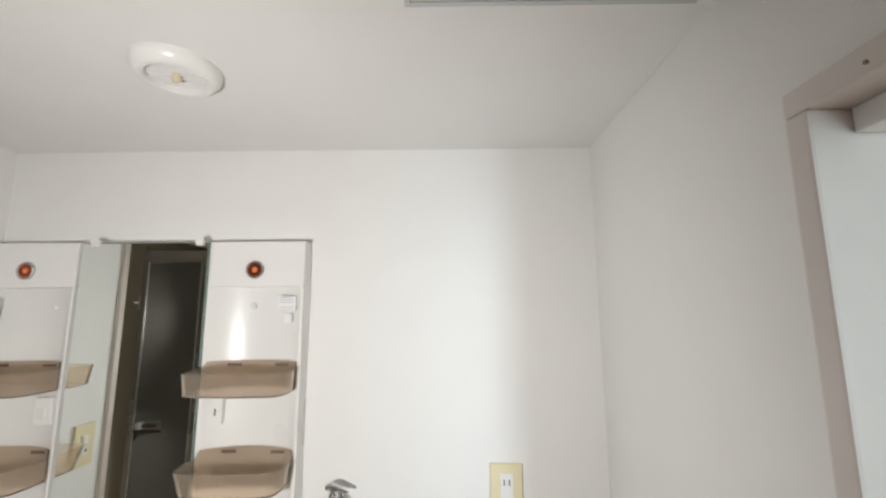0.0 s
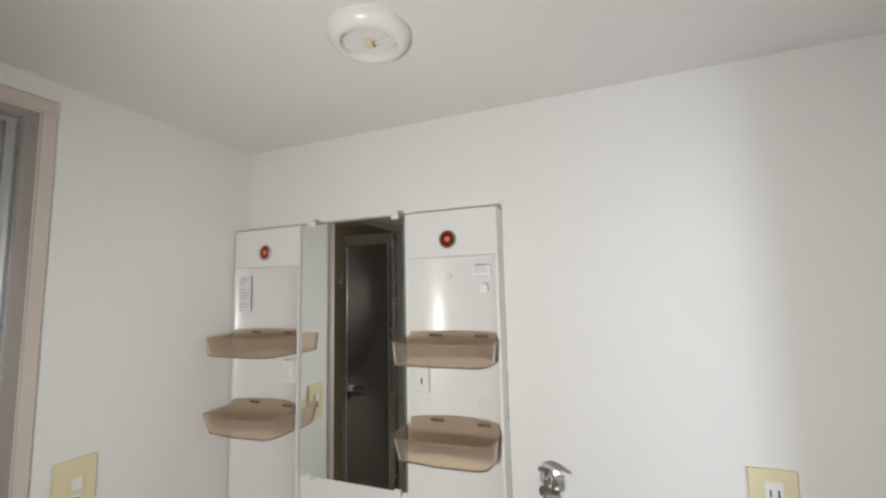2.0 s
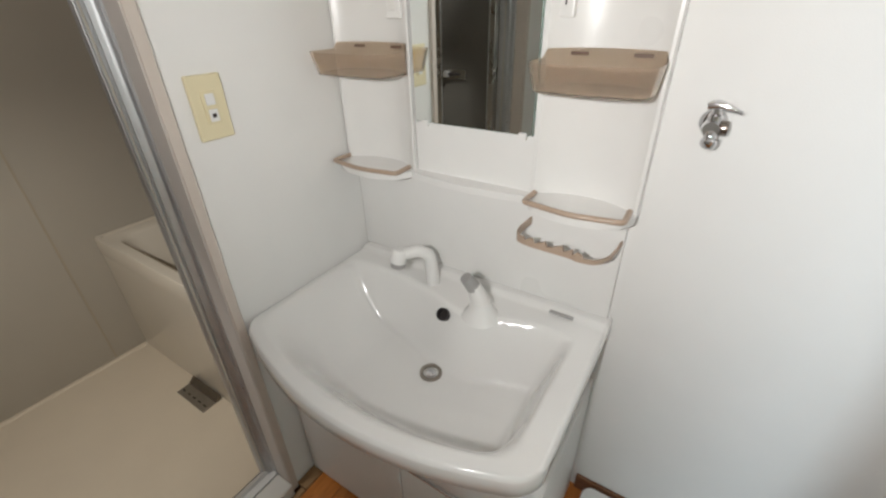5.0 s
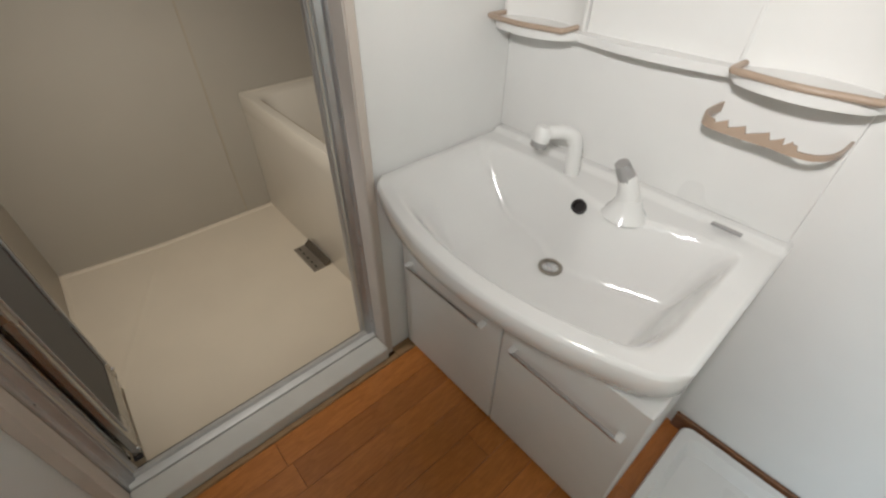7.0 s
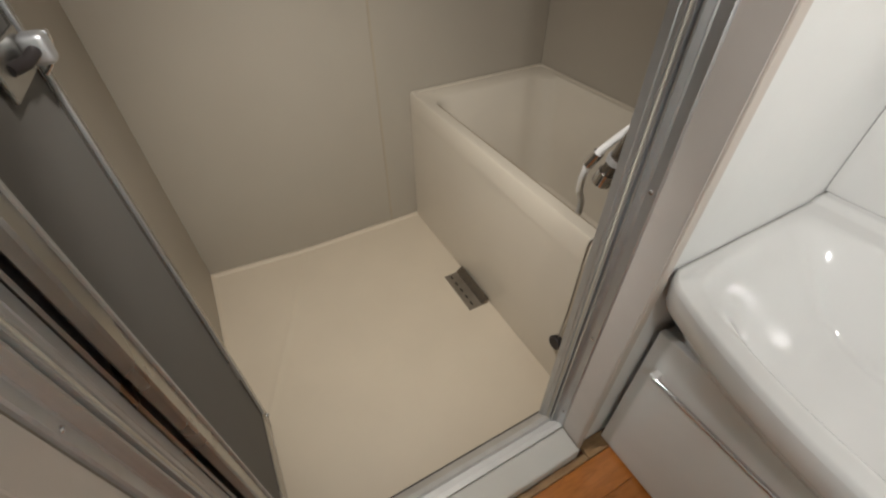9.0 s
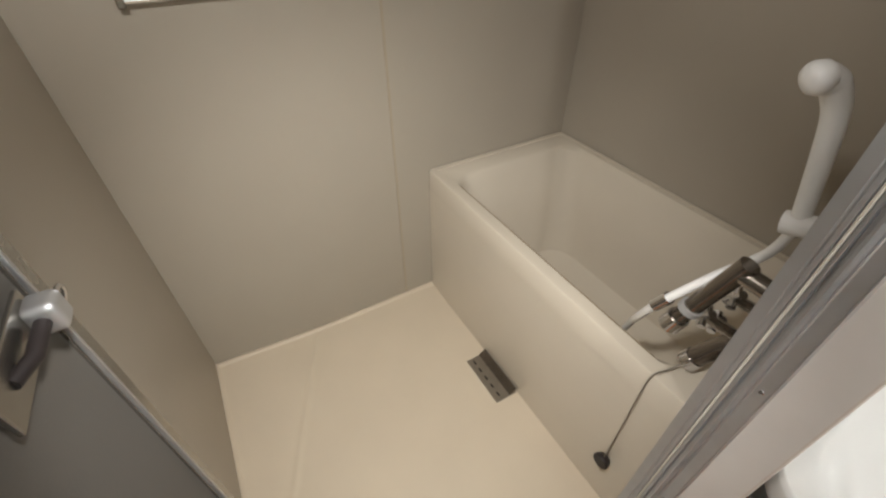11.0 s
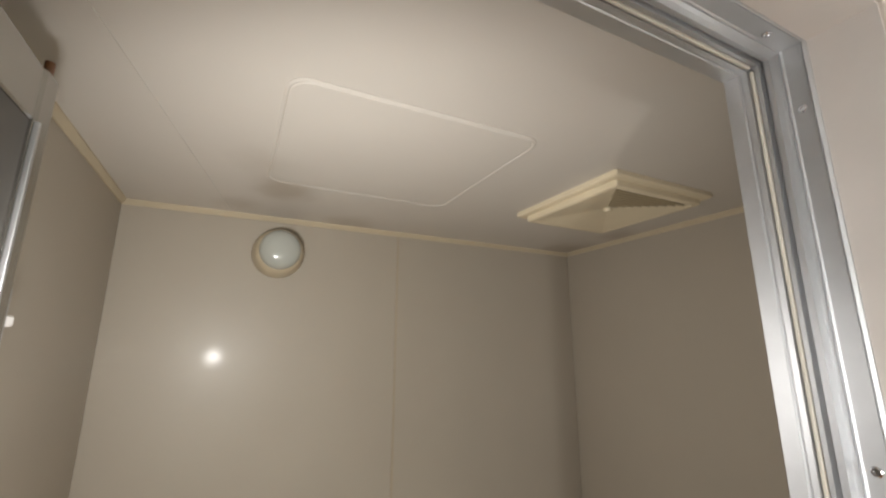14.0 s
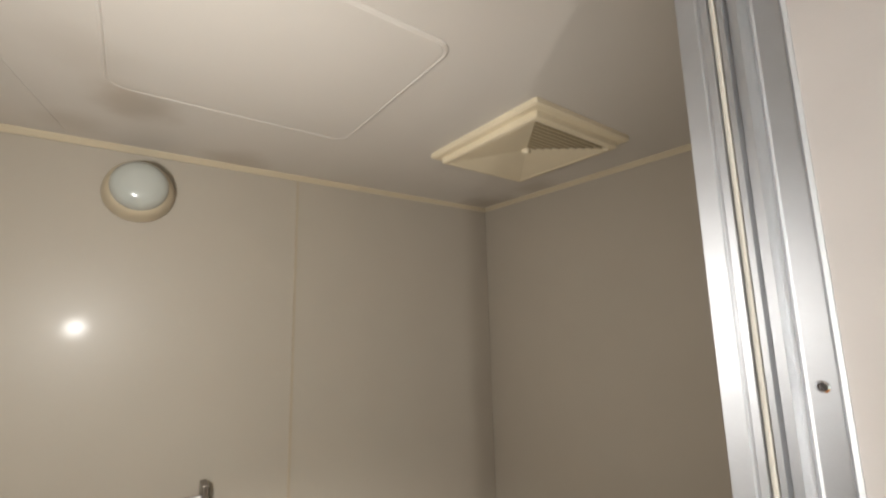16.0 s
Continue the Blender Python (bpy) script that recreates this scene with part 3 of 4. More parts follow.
rail = thing("towel_rail", (-1.21, -0.92, 1.17), "chrome towel rail on two small brackets", "towel rail")
for y in (-1.112, -0.733):
    part("bracket", box(BX0, BX0 + 0.052, y - 0.008, y + 0.008, 1.152, 1.192, 0.004, 2), M_DARKCHROME, rail)
part("bar", tube([(BX0 + 0.042, -1.108, 1.166), (BX0 + 0.042, -0.737, 1.166)], 0.0065, 12, False), M_CHROME, rail, "", True)

LC = (BX0, -0.912, 1.898)
wl = thing("wall_lamp", LC, "round bathroom wall lamp with a white opal globe, switched off", "wall lamp")
part("base", lathe(LC, (1, 0, 0), [(0.073, 0), (0.075, 0.008), (0.073, 0.02), (0.069, 0.045), (0.062, 0.062), (0.058, 0.066)], 40), M_COVE, wl, "tapered beige plastic base", True)
part("globe", lathe(LC, (1, 0, 0), [(0.0575, 0.064), (0.058, 0.072), (0.055, 0.088), (0.047, 0.097), (0.03, 0.103), (0.015, 0.105), (0, 0.1055)], 40), M_OPAL, wl, "", True)

hatch = thing("ceiling_hatch", (-0.675, -0.745, BZ1), "flat beige access hatch in the bathroom ceiling", "hatch")
ho = rounded(-0.900, -0.450, -0.978, -0.515, 0.035, 6)
part("surround", loft([ring_z(ho, BZ1 - 0.0005), ring_z(ho, BZ1 - 0.002), ring_z(scaled(ho, 0.985), BZ1 - 0.0040), ring_z(scaled(ho, 0.980), BZ1 - 0.0040), ring_z(scaled(ho, 0.972), BZ1 - 0.0024)], (True, True)), M_BATHCEIL, hatch)
part("cover", loft([ring_z(scaled(ho, 0.969), BZ1 - 0.0022), ring_z(scaled(ho, 0.966), BZ1 - 0.0032), ring_z(scaled(ho, 0.95), BZ1 - 0.0036)]), M_BATHCEIL, hatch)

vent = thing("ceiling_vent", (-0.67, -0.11, BZ1), "square cream plastic ceiling vent with a louvred quarter", "vent")
vx0, vx1, vy0, vy1 = -0.855, -0.482, -0.287, 0.06
sq = rounded(vx0, vx1, vy0, vy1, 0.006, 2)
sq2 = rounded(vx0 + 0.022, vx1 - 0.022, vy0 + 0.022, vy1 - 0.022, 0.005, 2)
sq3 = rounded(vx0 + 0.036, vx1 - 0.036, vy0 + 0.036, vy1 - 0.036, 0.004, 2)
part("vent_frame", loft([ring_z(sq, BZ1 - 0.0005), ring_z(sq, BZ1 - 0.011), ring_z(scaled(sq, 0.97), BZ1 - 0.014), ring_z(sq2, BZ1 - 0.014), ring_z(sq2, BZ1 - 0.028), ring_z(scaled(sq2, 0.975), BZ1 - 0.030), ring_z(sq3, BZ1 - 0.030), ring_z(sq3, BZ1 - 0.012)], (True, False)), M_CREAM, vent)
c = Vector(((vx0 + vx1) / 2, (vy0 + vy1) / 2, BZ1 - 0.012))
q = [Vector((vx0 + 0.036, vy0 + 0.036, BZ1 - 0.029)), Vector((vx1 - 0.036, vy0 + 0.036, BZ1 - 0.029)), Vector((vx1 - 0.036, vy1 - 0.036, BZ1 - 0.029)), Vector((vx0 + 0.036, vy1 - 0.036, BZ1 - 0.029))]
for i in (0, 2, 3):
    b = bmesh.new()
    a, d = q[i], q[(i + 1) % 4]
    up = Vector((0, 0, 0.003))
    lo_ = [b.verts.new(p) for p in (a, d, c)]
    hi_ = [b.verts.new(p + up) for p in (a, d, c)]
    b.faces.new(lo_)
    b.faces.new(hi_[::-1])
    for k in range(3):
        b.faces.new((lo_[k], lo_[(k + 1) % 3], hi_[(k + 1) % 3], hi_[k]))
    part("facet", b, M_CREAM, vent)
# dark plate paints the shade seen between the louvres
part("backing", box(vx0 + 0.04, vx1 - 0.04, vy0 + 0.04, vy1 - 0.04, BZ1 - 0.0035, BZ1 - 0.0015), M_DARKVENT, vent, "duct plate coloured dark for shade")
# slats coloured darker than the facets, as the shaded quarter
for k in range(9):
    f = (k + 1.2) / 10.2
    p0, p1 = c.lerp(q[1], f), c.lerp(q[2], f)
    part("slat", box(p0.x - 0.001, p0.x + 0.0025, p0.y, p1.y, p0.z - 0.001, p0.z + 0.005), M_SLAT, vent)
part("knob", lathe(c, (0, 0, -1), [(0.011, -0.004), (0.012, 0.006), (0.009, 0.011), (0, 0.012)], 18), M_CREAM, vent, "", True)

mixer = thing("bath_mixer", (-0.13, -0.34, 0.72), "tarnished chrome bath mixer tap with cross handles", "tap")
part("wall_plate", box(BX1 - 0.03, BX1, -0.40, -0.26, 0.60, 0.88, 0.01, 3), M_DARKCHROME, mixer)
part("body", tube([(-0.185, -0.382, 0.895), (-0.235, -0.398, 0.728)], 0.0165, 20, False), M_DARKCHROME, mixer, "", True)
part("elbow", tube([(BX1, -0.375, 0.86), (-0.15, -0.378, 0.87), (-0.19, -0.384, 0.875)], 0.016, 16), M_DARKCHROME, mixer, "", True)
part("end_cap", tube([(-0.233, -0.3975, 0.735), (-0.241, -0.400, 0.706)], 0.0205, 20, False), M_CHROME, mixer, "", True)
part("collar", tube([(-0.222, -0.394, 0.772), (-0.225, -0.395, 0.760)], 0.0205, 20, False), M_GREYPL, mixer, "grey marker ring", True)
part("spout", tube([(-0.13, -0.288, 0.70), (-0.165, -0.30, 0.665), (-0.198, -0.318, 0.592)], 0.02, 20), M_DARKCHROME, mixer, "", True)
part("spout_tip", tube([(-0.196, -0.317, 0.597), (-0.204, -0.321, 0.575)], 0.0225, 20, False), M_CHROME, mixer, "", True)


def cross_handle(cx, cy, cz, parent):
    a = Vector((-0.72, -0.45, 0.3)).normalized()
    h = part("cross_handle", tube([Vector((cx, cy, cz)) - a * 0.085, (cx, cy, cz)], 0.011, 14, False), M_CHROME, parent, "bright chrome cross handle", True)
    _, u, w = basis(a)
    b = bmesh.new()
    for k in range(4):
        d = u * math.cos(k * math.pi / 2 + 0.4) + w * math.sin(k * math.pi / 2 + 0.4)
        tube([Vector((cx, cy, cz)), Vector((cx, cy, cz)) + d * 0.022], lambda s: 0.005 + 0.0035 * s, 10, False, b)
    part("spokes", b, M_CHROME, h, "", True)


cross_handle(-0.208, -0.362, 0.74, mixer)
cross_handle(-0.198, -0.330, 0.715, mixer)
cross_handle(-0.195, -0.322, 0.78, mixer)

shower = thing("hand_shower", (-0.17, -0.373, 0.97), "white plastic hand shower resting in its wall holder", "shower")
part("shower_handle", tube([(-0.171, -0.373, 0.975), (-0.182, -0.374, 1.03), (-0.192, -0.373, 1.075), (-0.203, -0.377, 1.125), (-0.213, -0.396, 1.158), (-0.219, -0.408, 1.166), (-0.224, -0.418, 1.169)],
                           lambda s: 0.0118 + 0.0068 * s ** 1.2, 20), M_WHITE, shower, "", True)
part("shower_head", lathe((-0.224, -0.420, 1.169), (-0.42, -0.80, -0.38), [(0, -0.020), (0.010, -0.017), (0.017, -0.010), (0.0202, 0.0), (0.0195, 0.006), (0.016, 0.012), (0.009, 0.016), (0, 0.017)], 28), M_WHITE, shower, "", True)
part("holder", tube([(BX1, -0.366, 0.985), (-0.15, -0.371, 0.982), (-0.188, -0.375, 0.972)], 0.017, 18, False), M_WHITE, shower, "", True)
part("hose", tube([(-0.172, -0.373, 0.968), (-0.182, -0.355, 0.92), (-0.20, -0.340, 0.875), (-0.228, -0.382, 0.832), (-0.27, -0.423, 0.75), (-0.315, -0.385, 0.64), (-0.35, -0.325, 0.555), (-0.40, -0.26, 0.40), (-0.45, -0.18, 0.20), (-0.55, -0.12, 0.085), (-0.72, -0.10, 0.078)], 0.008, 14), M_WHITE, shower, "white ribbed hose", True)
part("hose_collar", tube([(-0.262, -0.417, 0.768), (-0.277, -0.423, 0.735)], 0.012, 16, False), M_CHROME, shower, "", True)

shower.location = shower.location + Vector((0.004, 0.007, 0.002))

# ---- things in the washroom ----
VX0, VX1 = 0.001, 0.780
cab = thing("washstand_cabinet", (0.395, -0.22, 0), "white laminate two-door washstand cabinet with long slim handles", "cabinet")
part("body", box(VX0 + 0.012, VX1 - 0.012, -0.398, -0.004, 0.05, 0.484, 0.002, 1), M_CABINET, cab)
part("plinth", box(VX0 + 0.012, VX1 - 0.012, -0.39, -0.01, 0, 0.05), M_CABINET, cab)
for x0, x1, h0, h1 in ((VX0 + 0.013, 0.408, 0.055, 0.352), (0.412, VX1 - 0.013, 0.455, 0.735)):
    d = part("door", box(x0, x1, -0.418, -0.40, 0.012, 0.500, 0.003, 2), M_CABINET, cab)
    h = part("handle", tube([(h0, -0.437, 0.40), (h1, -0.437, 0.40)], 0.0055, 10, False), M_CHROME, d, "slim chrome bar", True)
    for hx in (h0, h1):
        part("handle_end", box(hx - 0.008, hx + 0.008, -0.4415, -0.418, 0.3935, 0.4065, 0.004, 2), M_WHITE, d, "white plastic handle end")

basin = thing("wash_basin", (0.395, -0.28, 0.6), "wide white porcelain-finish washbasin with a bowed front", "basin")


def depth_at(x):
    w = VX1 - VX0
    u = x - VX0
    d = 0.480 + 0.092 * (1 - ((u - w / 2) / (w / 2)) ** 2)
    for r, e in ((0.045, u), (0.045, w - u)):
        if e < r:
            d -= (r - math.sqrt(max(0, r * r - (r - e) ** 2))) * 0.9
    return d


def sstep(a, b, v):
    t = min(1, max(0, (v - a) / (b - a)))
    return t * t * (3 - 2 * t)


def basin_mesh():
    b = bmesh.new()
    nx, ny = 110, 90
    xs = [VX0 + (VX1 - VX0) * (0.5 - 0.5 * math.cos(math.pi * i / nx)) for i in range(nx + 1)]
    g = []
    for x in xs:
        F = depth_at(x)
        col = []
        for j in range(ny + 1):
            yy = F * (0.5 - 0.5 * math.cos(math.pi * j / ny))
            # the tap ledge bulges forward round the taps
            ledge = 0.105 + 0.055 * math.exp(-((x - 0.45) / 0.13) ** 2)
            s = sstep(0.02, 0.22, x - VX0) * sstep(0.055, 0.135, VX1 - x) * sstep(0.035, 0.17, F - yy) * sstep(ledge, ledge + 0.07, yy)
            z = 0.692 - 0.165 * s ** 0.75
            e = min(x - VX0, VX1 - x, F - yy)
            z -= 0.008 * max(0, 1 - e / 0.010) ** 2
            z += 0.010 * sstep(0.02, 0.0, yy - 0.035)
            z -= 0.012 * s * sstep(0.25, 0.0, math.hypot(x - 0.40, yy - 0.24))
            col.append(b.verts.new((x, -yy - 0.002, z)))
        g.append(col)
    for i in range(nx):
        for j in range(ny):
            b.faces.new((g[i][j], g[i + 1][j], g[i + 1][j + 1], g[i][j + 1]))
    loop = [g[i][0] for i in range(nx + 1)] + [g[nx][j] for j in range(1, ny + 1)] + [g[i][ny] for i in range(nx - 1, -1, -1)] + [g[0][j] for j in range(ny - 1, 0, -1)]
    prev = loop
    for dz, k in ((0.664, 1.0), (0.640, 0.995), (0.612, 0.955), (0.572, 0.90), (0.538, 0.86), (0.500, 0.80), (0.486, 0.78)):
        cur = []
        for v in loop:
            x = 0.395 + (v.co.x - 0.395) * (1 if k == 1 else 0.5 + k / 2)
            cur.append(b.verts.new((x, v.co.y * k, dz)))
        for m in range(len(loop)):
            n2 = (m + 1) % len(loop)
            b.faces.new((prev[m], prev[n2], cur[n2], cur[m]))
        prev = cur
    b.faces.new(prev)
    return b


part("bowl", basin_mesh(), M_PORC, basin, "", True, 75)
DR = (0.398, -0.243, 0.5185)
part("drain_ring", lathe(DR, (0, 0, 1), [(0.030, -0.004), (0.030, 0.003), (0.026, 0.005), (0.021, 0.003), (0.02, -0.004)], 32), M_STEEL, basin, "", True)
part("strainer", lathe(DR, (0, 0, 1), [(0.0145, -0.003), (0.0145, 0.0005), (0.011, 0.003), (0.004, 0.0035), (0, 0.0035)], 24), M_CHROME, basin, "", True)
part("drain_hole", lathe(DR, (0, 0, 1), [(0.020, -0.004), (0, -0.004)], 24), M_DARKCHROME, basin)
part("overflow_hole", lathe((0.398, -0.178, 0.672), (0, -0.75, 0.66), [(0.017, -0.012), (0.017, 0.004), (0.012, 0.004), (0.011, -0.006), (0, -0.006)], 24), M_BLACK, basin, "black overflow opening", True)
part("name_plate", box(0.64, 0.70, -0.062, -0.052, 0.698, 0.7035, 0.001, 1), M_GREYPL, basin, "small grey maker's mark")

tapt = thing("basin_tap", (0.38, -0.11, 0.69), "white single-lever basin tap with a pull-out spout", "tap")
part("neck", tube([(0.312, -0.092, 0.68), (0.310, -0.095, 0.74), (0.306, -0.103, 0.785), (0.288, -0.125, 0.803), (0.262, -0.158, 0.802)], lambda s: 0.019 - 0.003 * s, 18), M_WHITE, tapt, "", True)
part("spray_head", lathe((0.258, -0.164, 0.812), (-0.12, -0.16, -1), [(0.0, -0.008), (0.016, -0.006), (0.021, 0.0), (0.022, 0.028), (0.021, 0.03)], 24), M_WHITE, tapt, "", True)
part("nozzle", lathe((0.258, -0.164, 0.812), (-0.12, -0.16, -1), [(0.0195, 0.028), (0.019, 0.044), (0.015, 0.047), (0, 0.047)], 24), M_GREYPL, tapt, "grey spray nozzle", True)
part("housing", lathe((0.492, -0.145, 0.68), (0, 0, 1), [(0.050, 0.004), (0.043, 0.014), (0.035, 0.026), (0.029, 0.040), (0.026, 0.05)], 32), M_PORC, tapt, "", True)
part("lever_neck", tube([(0.490, -0.147, 0.722), (0.486, -0.152, 0.75), (0.478, -0.162, 0.785)], lambda s: 0.026 - 0.008 * s, 18), M_WHITE, tapt, "", True)
part("lever", tube([(0.480, -0.160, 0.776), (0.466, -0.178, 0.812)], lambda s: 0.0185 - 0.004 * s, 14, False), M_GREYPL, tapt, "grey lever tip", True)

# mirror cabinet
mc = thing("mirror_cabinet", (0.395, 0, 0.70), "white washstand mirror cabinet with open side niches", "mirror cabinet")
CX0, CX1, ML, MR, CT = 0.006, 0.784, 0.249, 0.553, 1.764
part("splash_panel", box(0.001, CX1 - 0.014, -0.018, -0.001, 0.702, 0.985, 0.004, 2), M_WHITE, mc, "", True)
part("mirror_backing", box(ML - 0.006, MR + 0.006, -0.044, -0.001, 0.995, CT, 0.002, 1), M_WHITE, mc)


def niche(x0, x1):
    z0, z1 = 1.0, 1.657
    arc = []
    for k in range(17):
        t = k / 16
        arc.append((x0 + 0.008 + (x1 - x0 - 0.016) * t, -0.050 + 0.038 * math.sin(math.pi * t) ** 0.7))
    outline = [(x0, -0.001), (x0, -0.052), (x0 + 0.006, -0.052)] + arc + [(x1 - 0.006, -0.052), (x1, -0.052), (x1, -0.001)]
    part("niche", prism(outline, "z", z0, z1), M_WHITE, mc, "concave white niche", True)
    part("lamp_panel", box(x0, x1, -0.052, -0.001, z1, CT, 0.003, 2), M_WHITE, mc)
    led = [(x0, -0.001), (x0, -0.07)] + [(x0 + (x1 - x0) * k / 12, -0.07 - 0.062 * math.sin(math.pi * k / 12) ** 0.45) for k in range(1, 12)] + [(x1, -0.07), (x1, -0.001)]
    part("ledge", prism(led, "z", 0.984, 1.0), M_WHITE, mc, "", True)


niche(CX0, ML - 0.008)
niche(MR + 0.008, CX1)
led = [(ML - 0.008, -0.001), (ML - 0.008, -0.07)] + [(ML - 0.008 + (MR - ML + 0.016) * k / 14, -0.07 - 0.018 * math.sin(math.pi * k / 14)) for k in range(1, 14)] + [(MR + 0.008, -0.07), (MR + 0.008, -0.001)]
part("centre_ledge", prism(led, "z", 0.982, 0.999), M_WHITE, mc, "", True)
mir = part("mirror", box(ML + 0.002, MR - 0.002, -0.0525, -0.049, 1.127, 1.761), M_MIRROR, mc, "clear silvered mirror")
part("mirror_rim", box(ML, MR, -0.049, -0.0442, 1.125, 1.763), M_GLASSEDGE, mc, "dark glass edge")
for x in (ML + 0.03, MR - 0.022):
    for z in (1.1235, 1.7625):
        part("clip", box(x - 0.009, x + 0.009, -0.057, -0.0445, z - 0.0075, z + 0.0075, 0.002, 2), M_WHITE, mc)


def bulb(x, z):
    y = -0.053
    r = part("lamp_ring", lathe((x, y, z), (0, -1, 0), [(0.0205, 0), (0.0215, 0.004), (0.019, 0.007), (0.0165, 0.003)], 32), M_ALU, mc, "", True)
    part("reflector", lathe((x, y, z), (0, -1, 0), [(0.0165, 0.0035), (0.012, 0.001), (0.006, 0.0002), (0, 0.0001)], 28), M_COPPER, r, "copper-red lamp reflector", True)
    part("lens_tip", lathe((x, y, z), (0, -1, 0), [(0.0065, 0.0), (0.0065, 0.004), (0.003, 0.007), (0, 0.0075)], 18), M_ORANGE, r, "", True)


bulb(0.122, 1.697)
bulb(0.668, 1.696)


def tray(x0, x1, z0, z1, front, taper):
    """A smoked plastic shelf tray, its back following the hollow of the niche."""
    o = []
    w = x1 - x0
    for k in range(13):
        t = k / 12
        o.append((x1 - 0.006 - (w - 0.012) * t, -0.052 + 0.034 * math.sin(math.pi * t) ** 0.7))
    r = 0.03
    o += [(x0, -0.060), (x0 - 0.002, -0.10)]
    o += [(x0 + r * (1 - math.cos(radians(a))) * 0.9, front + r * (1 - math.sin(radians(a)))) for a in (0, 22, 45, 67, 90)]
    o += [(x0 + w / 2, front - 0.006)]
    o += [(x1 - r * (1 - math.cos(radians(a))) * 0.9, front + r * (1 - math.sin(radians(a)))) for a in (90, 67, 45, 22, 0)]
    o += [(x1 + 0.002, -0.10), (x1, -0.060)]
    lo = scaled(o, taper, taper)
    lo = [(x, y + 0.012 * (1 - taper) / 0.1) for x, y in lo]
    back = z1 + 0.012
    top = [(x, y, back if y > -0.06 else z1 - 0.003) for x, y in o]
    top_in = [(x, y, z) for (x, y), (_, _, z) in zip(scaled(o, 0.975, 0.965), top)]
    p = part("tray", loft([ring_z(lo, z0), top, top_in, ring_z(scaled(lo, 0.97, 0.96), z0 + 0.0035)]), M_TRAY, mc, "translucent brown plastic tray", True)
    for t in (0.28, 0.80):
        xx = x0 + w * t
        yy = -0.052 + 0.034 * math.sin(math.pi * t) ** 0.7 - 0.006
        part("slot", box(xx - 0.016, xx + 0.016, yy - 0.0035, yy - 0.001, z1, z1 + 0.006), M_TRAYDARK, p)


for x0, x1 in ((CX0 + 0.003, ML - 0.010), (MR + 0.010, CX1 - 0.004)):
    tray(x0, x1, 1.424, 1.474, -0.155, 0.97)
    tray(x0, x1, 1.230, 1.283, -0.155, 0.93)


def guard(x0, x1, z):
    part("guard_bar", tube([(x0, -0.062, z), (x0 - 0.001, -0.112, z), (x0 + 0.008, -0.122, z), (x0 + 0.03, -0.126, z), ((x0 + x1) / 2, -0.136, z), (x1 - 0.03, -0.126, z), (x1 - 0.008, -0.122, z), (x1 + 0.001, -0.112, z), (x1, -0.062, z)], 0.006, 10), M_BAR, mc, "tan plastic guard rail", True)


guard(CX0 + 0.012, ML - 0.02, 1.008)
guard(MR + 0.02, CX1 - 0.012, 1.008)

# sockets, stickers
sk = part("socket_plate", box(0.560, 0.606, -0.040, -0.020, 1.345, 1.412, 0.003, 2), M_WHITE, mc)
for dx in (-0.007, 0.007):
    part("socket_slot", box(0.583 + dx - 0.0015, 0.583 + dx + 0.0015, -0.0407, -0.038, 1.365, 1.380), M_BLACK, sk)
sk = part("switch_plate", box(0.172, 0.214, -0.042, -0.020, 1.345, 1.405, 0.003, 2), M_WHITE, mc)
part("switch_key", box(0.182, 0.204, -0.0455, -0.041, 1.36, 1.385, 0.002, 1), M_CABINET, sk)


def sticker(x0, x1, z0, z1, y, rows, seed):
    rnd = random.Random(seed)
    s = part("sticker", box(x0, x1, y - 0.0008, y, z0, z1), M_PAPER, mc, "small printed notice sticker")
    b = bmesh.new()
    step = (z1 - z0) / rows
    for k in range(rows):
        if rnd.random() < 0.22:
            continue
        zz = z1 - step * (k + 0.5)
        box(x0 + 0.003, x0 + 0.003 + (x1 - x0 - 0.006) * rnd.uniform(0.3, 1), y - 0.0014, y - 0.0007, zz - step * 0.16, zz + step * 0.16, bm=b)
    part("print", b, M_INK, s)


sticker(0.022, 0.064, 1.535, 1.632, -0.0475, 12, 3)
sticker(0.724, 0.766, 1.600, 1.634, -0.0475, 6, 5)
part("sticker", box(0.741, 0.757, -0.0478, -0.047, 1.572, 1.592), M_PAPER, mc)
for x in (0.175, 0.655):
    part("screw_cap", lathe((x, -0.021, 1.612), (0, -1, 0), [(0.007, -0.004), (0.007, 0.003), (0.004, 0.005), (0, 0.005)], 16), M_WHITE, mc, "", True)

# toothbrush rack below the right-hand ledge
rack = thing("toothbrush_rack", (0.66, -0.09, 0.93), "tan translucent plastic toothbrush rack with a toothed edge", "toothbrush rack")


